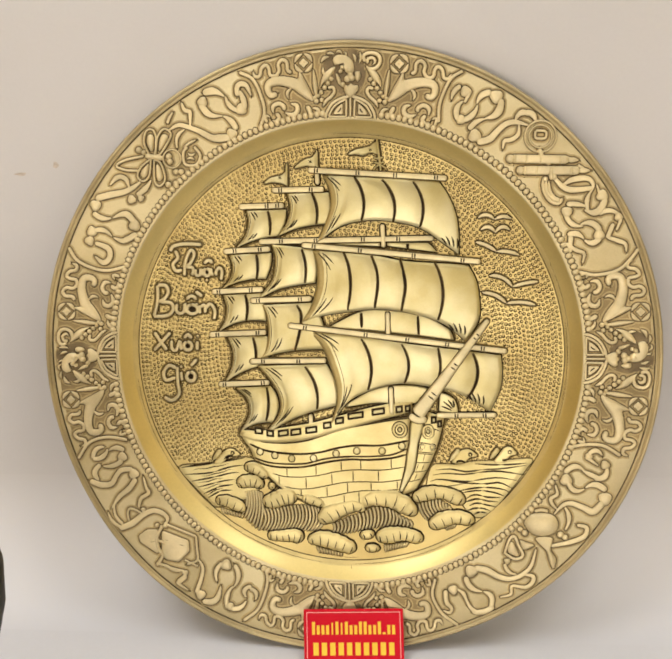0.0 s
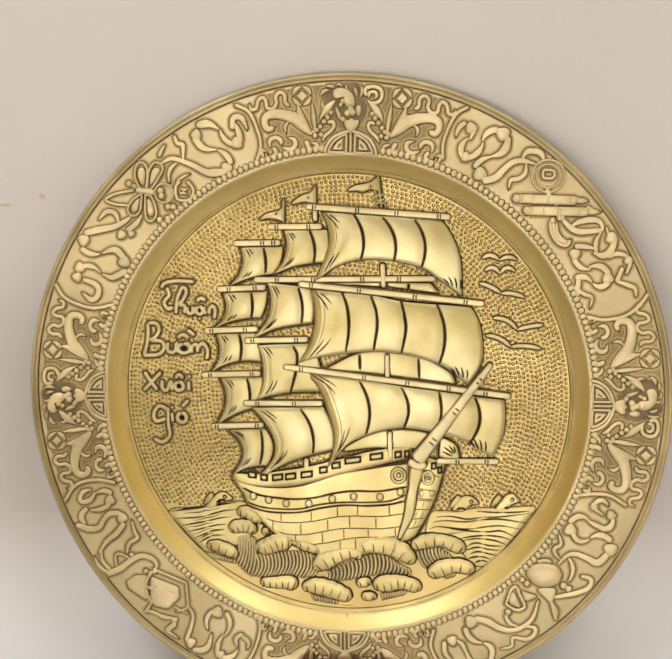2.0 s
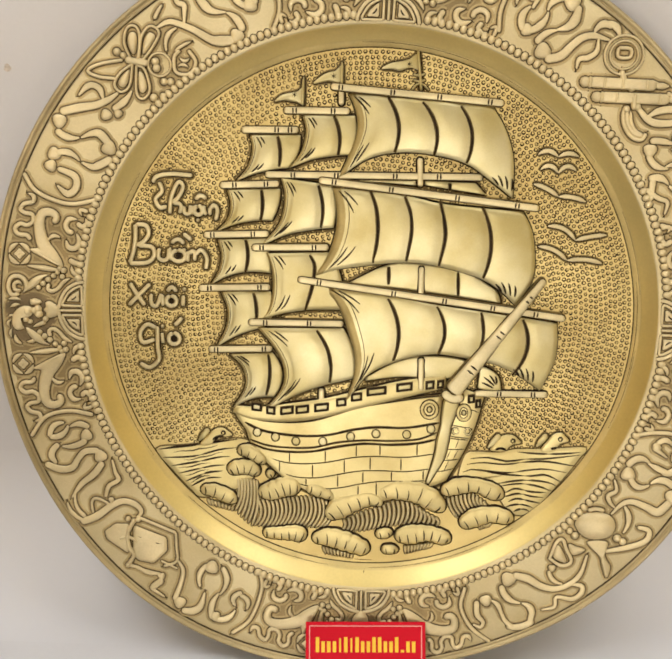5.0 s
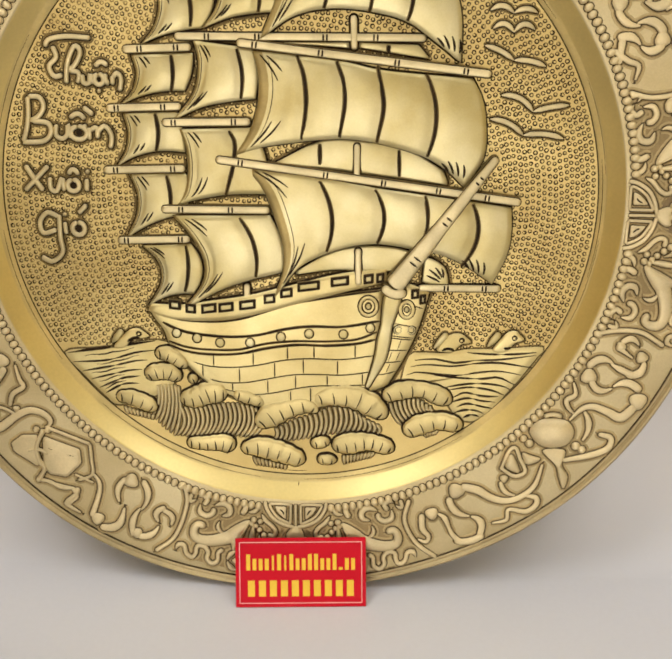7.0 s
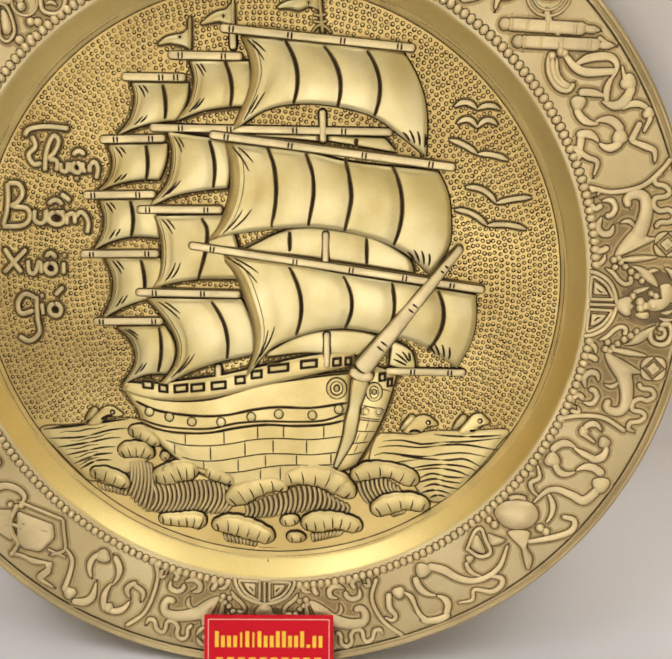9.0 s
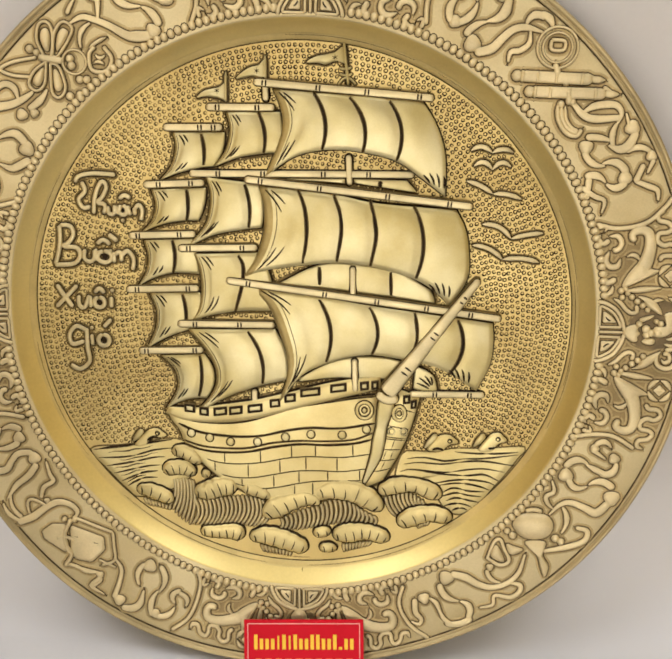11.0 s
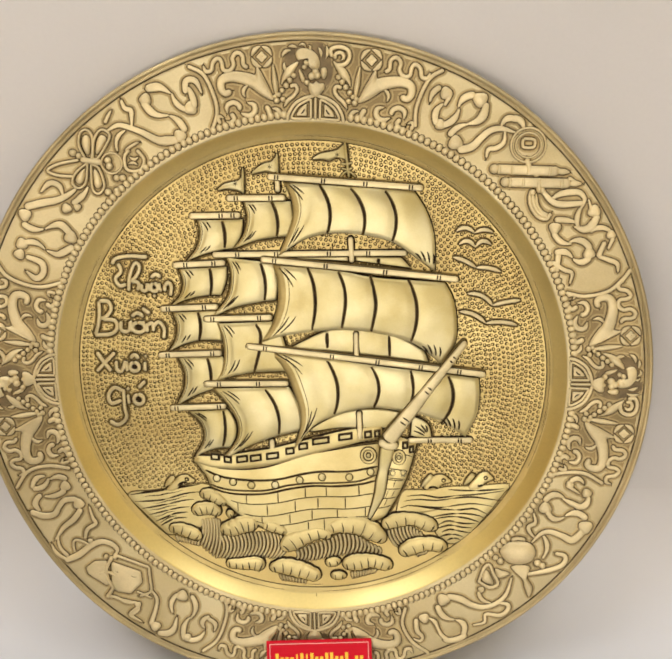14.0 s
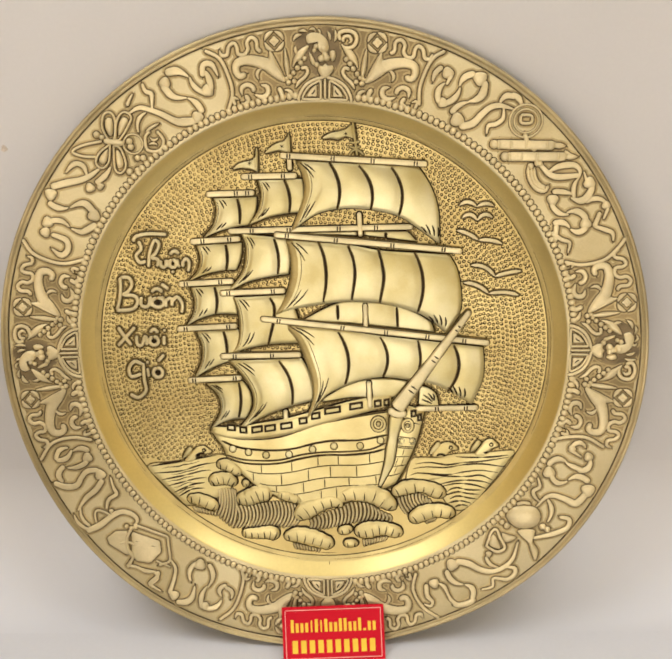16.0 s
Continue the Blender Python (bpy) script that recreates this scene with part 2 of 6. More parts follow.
    if base is well:
        TAKEN.append(("line", c, half + 1.6))
    return part(name, mesh(name, on_plate(verts), faces, (*(mats or (GOLD, PATINA)), *((STAINSHADE, STAINSHADE) if base is well else (RIMSTAINSHADE, RIMSHADE))), slots), parent, label)


def pad(name, points, height, parent, base=rim, lift=0.0, skirt=0.9, round_=0.8, mats=None, n=None, label="", take=True):
    """A raised, domed shape with a closed outline."""
    p = np.array(points, float)
    n = n or max(14, min(48, 6 * len(p)))
    c = spline(points, n, closed=True)
    mid = c.mean(axis=0)
    area = np.sum(c[:, 0] * np.roll(c[:, 1], -1) - c[:, 1] * np.roll(c[:, 0], -1))
    d = np.roll(c, -1, axis=0) - np.roll(c, 1, axis=0)
    d /= np.hypot(d[:, 0], d[:, 1])[:, None] + 1e-9
    out = np.c_[d[:, 1], -d[:, 0]] * (1 if area > 0 else -1)
    # outer rings again mix patina with a painted fall-off of shade
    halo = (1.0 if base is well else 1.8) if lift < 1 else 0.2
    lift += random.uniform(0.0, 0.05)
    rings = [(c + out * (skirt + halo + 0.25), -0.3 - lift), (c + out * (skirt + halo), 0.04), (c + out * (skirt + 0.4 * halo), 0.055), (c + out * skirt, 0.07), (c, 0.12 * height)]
    for f in (0.07, 0.18, 0.36, 0.6, 0.82):
        rings.append((c + (mid - c) * f, height * (1 - round_ * (1 - f) ** 3.2)))
    verts = [(q[0], q[1], base(*q) + lift + h) for ring, h in rings for q in ring]
    verts.append((mid[0], mid[1], base(*mid) + lift + height))
    faces, slots = [], []
    for r in range(len(rings) - 1):
        for j in range(n):
            a, b = r * n + j, r * n + (j + 1) % n
            faces.append((a, b, b + n, a + n))
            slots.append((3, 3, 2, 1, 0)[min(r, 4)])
    r = (len(rings) - 1) * n
    for j in range(n):
        faces.append((r + j, r + (j + 1) % n, len(verts) - 1))
        slots.append(0)
    if area < 0:
        faces = [f[::-1] for f in faces]
    if base is well and take:
        TAKEN.append(("area", c + out * 1.2))
    return part(name, mesh(name, on_plate(verts), faces, (*(mats or (GOLD, PATINA)), *((STAINSHADE, STAINSHADE) if base is well else (RIMSTAINSHADE, RIMSHADE))), slots), parent, label)


def ring(name, centre, rx, ry, width, height, parent, base=rim, lift=0.0, mats=None, turn=0.0, label=""):
    n, cross = 28, [(-1, -0.3), (-0.8, 0.4), (-0.4, 0.9), (0.4, 0.9), (0.8, 0.4), (1, -0.3)]
    k, verts, faces, slots = len(cross), [], [], []
    ca, sa = math.cos(radians(turn)), math.sin(radians(turn))
    for i in range(n):
        a = 2 * math.pi * i / n
        for x, h in cross:
            grow = x * (0.5 * width + (0.5 if abs(x) == 1 else 0))
            x0, y0 = (rx + grow) * math.cos(a), (ry + grow) * math.sin(a)
            u, v = centre[0] + x0 * ca - y0 * sa, centre[1] + x0 * sa + y0 * ca
            verts.append((u, v, base(u, v) + lift + h * height))
    for i in range(n):
        for j in range(k - 1):
            a, b = i * k + j, (i + 1) % n * k + j
            faces.append((a, b, b + 1, a + 1))
            slots.append(1 if j in (0, k - 2) else 0)
    if base is well and lift < 1:
        TAKEN.append(("line", np.array([centre]), np.array([max(rx, ry) + width])))
    return part(name, mesh(name, on_plate(verts), faces, mats or (GOLD, PATINA), slots), parent, label)


class Patch:
    """A bulging sheet between four curves: s runs along the top, t from the top down."""
    def __init__(self, top, right, bottom, left, low, bulge, lean=0.0):
        self.grid, self.folds = None, []
        self.e = [spline(x, 33) for x in (top, right, bottom, left)]
        self.low, self.bulge, self.lean = low, bulge, lean

    def flat(self, s, t):
        f = lambda e, x: np.array([np.interp(x, np.linspace(0, 1, 33), e[:, 0]), np.interp(x, np.linspace(0, 1, 33), e[:, 1])])
        top, right, bottom, left = self.e
        ruled = (1 - t) * f(top, s) + t * f(bottom, s) + (1 - s) * f(left, t) + s * f(right, t)
        return ruled - ((1 - s) * (1 - t) * top[0] + s * (1 - t) * top[-1] + (1 - s) * t * bottom[0] + s * t * bottom[-1])

    def rise(self, s, t):
        s1 = min(max(s, 0), 1)
        t1 = min(max(t, 0), 1)
        belly = math.sin(math.pi * (0.04 + 0.92 * s1 ** (1 + self.lean))) ** 0.5 * math.sin(math.pi * (0.16 + 0.68 * t1)) ** 0.6
        fold = 0.16 * self.bulge * math.exp(-((s1 - 0.11) / 0.028) ** 2) * math.sin(math.pi * t1)
        return self.low + self.bulge * belly - fold

    def on(self, u, v, up=0.0):
        """The point of the sheet over (u, v)."""
        if self.grid is None:
            self.grid = np.array([self.at(s, t) for s in np.linspace(0, 1, 41) for t in np.linspace(0, 1, 33)])
        d = (self.grid[:, 0] - u) ** 2 + (self.grid[:, 1] - v) ** 2 + 0.02
        near = np.argpartition(d, 6)[:6]
        return (u, v, float(np.sum(self.grid[near, 2] / d[near]) / np.sum(1 / d[near])) + up)

    def at(self, s, t, up=0.0):
        u, v = self.flat(s, t)
        dip = sum(math.exp(-(np.min(np.hypot(c[:, 0] - u, c[:, 1] - v)) / 4.5) ** 2) for c in self.folds)
        return (u, v, self.rise(s, t) - 0.95 * dip + up)

    def outline(self):
        top, right, bottom, left = self.e
        return np.vstack([top, right[1:], bottom[::-1][1:], left[::-1][1:-1]])


def sheet(name, patch, parent, ns=18, nt=14, mats=None, skirt=1.4, label="", dull=0.0):
    """The patch as a mesh with a patinated foot; up to dull, patina and luff shade darken the colour."""
    cols = np.linspace(0, 1, ns)
    verts, faces, slots = [patch.at(x, t) for t in np.linspace(0, 1, nt) for x in cols], [], []
    k = len(cols)
    for i in range(nt - 1):
        for j in range(k - 1):
            a = i * k + j
            faces.append((a, a + k, a + k + 1, a + 1))
            slots.append(3 if cols[j] < dull else 0)
    edge = [j for j in range(k)] + [i * k + k - 1 for i in range(1, nt)] + [(nt - 1) * k + j for j in range(k - 2, -1, -1)] + [i * k for i in range(nt - 2, 0, -1)]
    n0, m = len(verts), len(edge)
    c = np.array([verts[e][:2] for e in edge])
    d = np.roll(c, -1, axis=0) - np.roll(c, 1, axis=0)
    d /= np.hypot(d[:, 0], d[:, 1])[:, None] + 1e-9
    area = np.sum(c[:, 0] * np.roll(c[:, 1], -1) - c[:, 1] * np.roll(c[:, 0], -1))
    out = np.c_[d[:, 1], -d[:, 0]] * (1 if area > 0 else -1)
    for i, e in enumerate(edge):
        q = c[i] + out[i] * 0.25
        verts.append((q[0], q[1], verts[e][2] - 0.5))
    for i, e in enumerate(edge):
        q = c[i] + out[i] * skirt
        verts.append((q[0], q[1], max(0.06, patch.low - 2.6)))
    for i, e in enumerate(edge):        # patina and soft shade, as one dark colour on the ground round it
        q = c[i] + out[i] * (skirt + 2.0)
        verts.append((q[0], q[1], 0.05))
    for i in range(m):
        j = (i + 1) % m
        faces.append((edge[i], edge[j], n0 + j, n0 + i))
        faces.append((n0 + i, n0 + j, n0 + m + j, n0 + m + i))
        slots += [0, 1]
        if patch.low < 2.7:
            faces.append((n0 + m + i, n0 + m + j, n0 + 2 * m + j, n0 + 2 * m + i))
            slots.append(2)
    TAKEN.append(("area", c + out * 1.4))
    return part(name, mesh(name, on_plate(verts), faces, (*(mats or (GOLD, PATINA)), STAINSHADE, LUFFSHADE), slots), parent, label)


def cut(name, points, width, parent, up=0.3, first=0, last=0, halo=0.0, swell=False):
    """An engraved, dark-filled line; where halo is given, patina and soft shade are coloured in beside it; points are
    (u, v, w).
    """
    p = np.array(points, float)
    n = max(7, len(p))
    run = np.linspace(0, 1, len(p))
    q = np.c_[spline(p[:, :2], n), np.interp(np.linspace(0, 1, n), run, p[:, 2])]
    if n > 9:                        # an even height along a long line
        q[:, 2] = np.polyval(np.polyfit(np.linspace(0, 1, n), q[:, 2], 4), np.linspace(0, 1, n))
    d = np.gradient(q[:, :2], axis=0)
    d /= np.hypot(d[:, 0], d[:, 1])[:, None] + 1e-9
    side = np.c_[-d[:, 1], d[:, 0]]
    s = np.linspace(0, 1, n)
    half = 0.5 * width * np.maximum(0.25, ends(s, 1, 0.3, first, last))
    if swell:
        half = 0.5 * width * (0.3 + 0.7 * np.sin(np.pi * (0.03 + 0.94 * s) ** 0.85) ** 0.8)
    cross = [(-1, -0.5, 0), (-0.7, up, 0), (0.7, up, 0), (1, -0.5, 0)]
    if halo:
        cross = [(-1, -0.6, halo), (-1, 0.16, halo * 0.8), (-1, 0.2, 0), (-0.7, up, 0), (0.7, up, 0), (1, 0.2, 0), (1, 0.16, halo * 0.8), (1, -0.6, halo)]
    k, verts, faces, slots = len(cross), [], [], []
    for i in range(n):
        for x, z, out in cross:
            e = q[i, :2] + side[i] * (x * half[i] + math.copysign(out, x))
            verts.append((e[0], e[1], q[i, 2] + z))
    for i in range(n - 1):
        for j in range(k - 1):
            a = i * k + j
            faces.append((a, a + 1, a + k + 1, a + k))
            slots.append(1 if halo and min(j, k - 2 - j) < 2 else 0)
    return part(name, mesh(name, on_plate(verts), faces, (PATINA, STAINSHADE), slots), parent)


def edge_swell(a):
    """The beaten edge is not quite round: how far it stands out in the direction a."""
    off = lambda mid: (math.degrees(a) - mid + 180) % 360 - 180
    return 5.6 * math.exp(-(off(-126) / 27) ** 2) + 2.0 * math.exp(-(off(176) / 25) ** 2) - 2.6 * math.exp(-(off(-70) / 17) ** 2)


def lathe(profile, n=160, uneven=0.0):
    """A ring-shaped skin about the plate's axis; profile of (radius, w)."""
    verts, faces = [], []
    for i in range(n):
        a = 2 * math.pi * i / n
        for r, w in profile:
            q = r + uneven * edge_swell(a) * min(1.0, max(0.0, (r - R_BEAD) / (R_RIM - R_BEAD)))
            verts.append((q * math.cos(a), q * math.sin(a), w))
    k = len(profile)
    for i in range(n):
        for j in range(k - 1):
            a, b = i * k + j, (i + 1) % n * k + j
            faces.append((a, b, b + 1, a + 1))
    return verts, faces


def box_mesh(name, x, y, z, mat, bevel=0.0, segments=2):
    bm = bmesh.new()
    bmesh.ops.create_cube(bm, size=1.0)
    bmesh.ops.scale(bm, vec=(x, y, z), verts=bm.verts)
    if bevel:
        bmesh.ops.bevel(bm, geom=bm.edges, offset=bevel, segments=segments, affect="EDGES", profile=0.5)
    me = bpy.data.meshes.new(name)
    bm.to_mesh(me)
    bm.free()
    me.materials.append(mat)
    return me


# ---------------------------------------------------------------- the room
WALL_Y, COVE = 0.056, 0.12


def slab(name, x, y, z, at, mat, label, category):
    ob = new(name, box_mesh(name, x, y, z, mat))
    ob.location = at
    return tagged(ob, label, category, kind="structure")


slab("floor", 4.4, 4.0, 0.05, (0, -1.85, -0.025), FLOOR, "pale grey smooth plain floor", "floor")
slab("wall_back", 4.4, 0.1, 2.7, (0, WALL_Y + 0.05, 1.35), WALL, "off-white painted plain wall behind the plate", "wall")
# unseen side walls, coloured to tint and brighten what the plate reflects
slab("wall_left", 0.1, 3.8, 2.7, (-2.15, -1.95, 1.35), SIDE, "unseen side wall, tan to tint the plate's reflections", "wall")
slab("wall_right", 0.1, 3.8, 2.7, (2.15, -1.95, 1.35), SAND, "unseen side wall, sand-coloured to tint the plate's reflections", "wall")


def joined(name, boxes, mat):
    """One mesh of several butted boxes, each (x, y, z, width, depth, height)."""
    bm = bmesh.new()
    for x, y, z, w, d, h in boxes:
        got = bmesh.ops.create_cube(bm, size=1.0, matrix=Matrix.LocRotScale((x, y, z), None, (w, d, h)))
    me = bpy.data.meshes.new(name)
    bm.to_mesh(me)
    bm.free()
    me.materials.append(mat)
    return me


# unseen wall behind the camera; its wide window is added to light the place
WIN_W, WIN_LOW, WIN_HIGH, WIN_X = 2.9, 0.06, 0.82, -0.68
beside_l, beside_r = (4.4 - WIN_W) / 2 + WIN_X, (4.4 - WIN_W) / 2 - WIN_X
tagged(new("wall_front", joined("wall_front", (
    (-2.2 + beside_l / 2, -3.9, 1.35, beside_l, 0.1, 2.7), (2.2 - beside_r / 2, -3.9, 1.35, beside_r, 0.1, 2.7),
    (WIN_X, -3.9, WIN_LOW / 2, WIN_W, 0.1, WIN_LOW), (WIN_X, -3.9, (WIN_HIGH + 2.7) / 2, WIN_W, 0.1, 2.7 - WIN_HIGH)), ROOM)), "unseen off-white painted wall with an added wide opening", "wall", kind="structure")
mid, tall = (WIN_LOW + WIN_HIGH) / 2, WIN_HIGH - WIN_LOW
window = tagged(new("added_window_1"), "unseen added window with a white frame and clear panes", "window", kind="structure")
part("window_frame", joined("window_frame", (
    (WIN_X - WIN_W / 2 + 0.03, -3.9, mid, 0.06, 0.06, tall), (WIN_X + WIN_W / 2 - 0.03, -3.9, mid, 0.06, 0.06, tall), (WIN_X, -3.9, mid, 0.05, 0.06, tall - 0.12),
    (WIN_X, -3.9, WIN_LOW + 0.03, WIN_W - 0.12, 0.06, 0.06), (WIN_X, -3.9, WIN_HIGH - 0.03, WIN_W - 0.12, 0.06, 0.06)), FRAME), window)
for x in (-1, 1):
    pane = part("pane", box_mesh("pane", WIN_W / 2 - 0.09, 0.006, tall - 0.13, GLASS), window, at=pose(WIN_X + x * (WIN_W / 4 - 0.02), -3.9, mid))
    pane.visible_shadow = False
slab("ceiling", 4.4, 4.0, 0.1, (0, -1.85, 2.75), ROOM, "white plain ceiling", "ceiling")

# rounded corner where the wall runs into the floor
bits, n = [], 48
for i in range(n + 1):
    a = radians(90 * i / n)
    bits.append((WALL_Y - 0.00008 - COVE + COVE * math.sin(a), COVE - COVE * math.cos(a) + 0.00008))
verts = [(x, y, z) for x in (-2.09, 2.09) for y, z in bits]
k = n + 1
faces = [(j, j + 1, k + j + 1, k + j) for j in range(n)]
tagged(new("trim", mesh("trim", verts, faces, (COVING,))), "off-white rounded corner between wall and floor", "trim", kind="structure")

# flat ceiling light
light = tagged(new("ceiling_light"), "unseen square white flat ceiling light panel", "ceiling light", group="ceiling lights")
light.matrix_world = pose(-1.15, -0.85, 2.67)
part("frame", joined("frame", ((0, 0.585, 0, 1.23, 0.06, 0.06), (0, -0.585, 0, 1.23, 0.06, 0.06), (-0.585, 0, 0, 0.06, 1.11, 0.06), (0.585, 0, 0, 0.06, 1.11, 0.06)), FRAME), light)
# unseen right-hand twin, added to lift the plate's left side
copy_thing(light, pose(1.15, -0.85, 2.67))

# ---------------------------------------------------------------- the plate
plate = tagged(new("brass_plate"), "round embossed antique brass plate with ship, leaning on a wall", "decorative plate")
plate.matrix_world = pose(*HUB, -LEAN, 0, 0)
plate.empty_display_size = 0.05


def ring_part(name, profile, mat, n=160, label=""):
    v, f = lathe(profile, n, 1.0)
    return part(name, mesh(name, on_plate(v), f, mat if isinstance(mat, tuple) else (mat,)), plate, label)


# broad flat rim with a rolled edge; the back closes behind it
ring_part("rim", [(R_FALL - 1.2, 13.35), (R_FALL - 0.7, 14.0), (R_FALL + 0.4, 14.5), (R_FALL + 1.6, 14.45), (R_BEAD, H_BEAD - 0.2), (R_RIM - 3.2, rim(R_RIM - 3.2, 0)), (R_RIM - 2.4, rim(R_RIM - 2.4, 0) - 0.6), (R_RIM - 1.4, rim(R_RIM, 0) - 0.7)], RIMBRASS, 200)
ring_part("lip", [(R_RIM - 1.4, rim(R_RIM, 0) - 0.9), (R_RIM - 0.6, rim(R_RIM, 0) + 0.4), (R_RIM + 0.4, rim(R_RIM, 0) + 0.9), (R_RIM + 1.3, rim(R_RIM, 0) + 0.4), (R_RIM + 1.9, rim(R_RIM, 0) - 0.3), (R_RIM + 2.4, rim(R_RIM, 0) + 0.6),
                  (R_RIM + 3.6, rim(R_RIM, 0) + 1.9), (R_LIP - 0.9, rim(R_RIM, 0) + 1.7), (R_LIP, rim(R_RIM, 0) + 0.2), (R_LIP - 0.2, rim(R_RIM, 0) - 1.8), (R_LIP - 2.5, rim(R_RIM, 0) - 3.0)], LIPBRASS, 240, "plain rolled brass edge")
ring_part("plate_back", [(R_LIP - 2.6, rim(R_RIM, 0) - 3.0), (R_BEAD, H_BEAD - 4), (R_FALL, 9.0), (R_WELL, -4.0), (100, -4.0), (0.5, -4.0)], LIPBRASS, 96)
# smooth sloping wall between rim and well, with a fine turned line at its foot
ring_part("cavetto", [(R_FALL - 1.2, 13.45), (R_FALL - 1.9, 12.95), (R_FALL - 2.3, 12.5), (R_FALL - 4.6, 10.1), (R_FALL - 7.0, 7.75), (R_FALL - 9.2, 5.75), (R_FALL - 11.1, 4.2), (R_FALL - 11.4, 3.95), (R_FALL - 11.7, 3.7)], CAVETTO, 240, "smooth polished brass slope round the picture")
ring_part("turned_band", [(R_FALL - 11.6, 3.8), (R_FALL - 12.1, 3.35), (R_FALL - 12.8, 2.85), (R_FALL - 15.0, 1.6), (R_WELL + 0.8, 0.5), (R_WELL, 0.0)], BAND, 240, "turned brass band with fine scratches")
ring_part("edge_line", [(R_RIM - 1.7, rim(R_RIM, 0) - 0.8), (R_RIM - 1.5, rim(R_RIM, 0) + 0.05), (R_RIM - 0.9, rim(R_RIM, 0) + 0.3), (R_RIM - 0.7, rim(R_RIM, 0) - 0.3)], RIMLINE, 240)
ring_part("turned_line", [(R_WELL + 0.5, 0.1), (R_WELL + 0.4, 0.5), (R_WELL - 0.1, 0.3), (R_WELL - 0.4, -0.2)], PATINA, 240)
ring_part("well", [(R_WELL + 0.2, 0.0), (190, 0.0), (150, 0.0), (100, 0.0), (50, 0.0), (0.4, 0.0)], GROUND, 120, "punched antique brass ground")

# fine scratches left by the turning, and a nick at the foot
for r, a0, a1, wide in ((212.6, -24, -6, 0.5), (211.6, -14, 9, 0.6), (213.4, 6, 24, 0.5), (212.2, 36, 61, 0.45), (212.8, 66, 92, 0.5), (211.9, 118, 139, 0.5), (213.0, 148, 171, 0.45), (212.1, 186, 214, 0.5), (212.9, 226, 262, 0.5), (212.3, 271, 305, 0.45)):
    arc = [(r * math.cos(radians(a)), r * math.sin(radians(a)), float(np.interp(r, (209.8, 211.0, 213.2, 213.9), (0.5, 1.6, 2.85, 3.35)))) for a in np.linspace(a0, a1, 15)]
    cut("scratch", arc, wide, plate, up=0.08, swell=True)
cut("scratch", [(-9.0, -206.0, 0.0), (-2.0, -206.4, 0.0), (6.0, -206.2, 0.0)], 0.7, plate, up=0.1, swell=True)
cut("nick", [(-0.5, -214.0, 3.6), (-0.4, -215.2, 4.4), (-0.5, -216.4, 5.3)], 0.9, plate, up=0.15)

# browner ground under the four main motifs
def sector(mid_angle, half):
    v, n, radii = [], 24, (R_BEAD + 1.5, 245.0, 260.0, 275.0, R_RIM - 4.0)
    for i in range(n + 1):
        a = radians(mid_angle - half + 2 * half * i / n)
        v += [(r * math.cos(a), r * math.sin(a), rim(r, 0) + 0.035) for r in radii]
    k = len(radii)
    f = [(i * k + j, i * k + j + 1, (i + 1) * k + j + 1, (i + 1) * k + j) for i in range(n) for j in range(k - 1)]
    part("stained_ground", mesh("stained_ground", on_plate(v), f, (RIMSTAINSHADE,)), plate)


for mid_angle in (-0.8, 87, 179, 269.5):
    sector(mid_angle, 17.0)

# ring of beads along the foot of the rim
bead_v, bead_f = [], []
for i, (r, h) in enumerate(((3.8, 0.03), (3.1, 0.12), (2.9, 1.1), (2.2, 2.0), (1.0, 2.5))):
    bead_v += [(r * math.cos(a) * 0.84, r * math.sin(a) * 1.06, h) for a in (2 * math.pi * j / 10 for j in range(10))]
bead_v.append((0, 0, 2.55))
bead_s = []
for i in range(4):
    for j in range(10):
        a, b = i * 10 + j, i * 10 + (j + 1) % 10
        bead_f.append((a, b, b + 10, a + 10))
        bead_s.append(1 if i == 0 else 0)
for j in range(10):
    bead_f.append((40 + j, 40 + (j + 1) % 10, 50))
    bead_s.append(0)
BEAD = mesh("bead", on_plate(bead_v), bead_f, (RIMGOLD, RIMLINE), bead_s)
BEADS = 264
for i in range(BEADS):
    a = 2 * math.pi * (i + 0.5) / BEADS
    off = min(abs((math.degrees(a) - m + 180) % 360 - 180) for m in (-0.8, 87, 179, 269.5)) * radians(1) * R_BEAD
    if off < 24:          # the fretwork of the four main motifs breaks the ring
        continue
    u, v = (R_BEAD + random.uniform(-0.25, 0.25)) * math.cos(a), (R_BEAD + random.uniform(-0.25, 0.25)) * math.sin(a)
    part("bead", BEAD, plate, at=pose(u * MM, -H_BEAD * MM, v * MM, 0, 90 - math.degrees(a), 0))

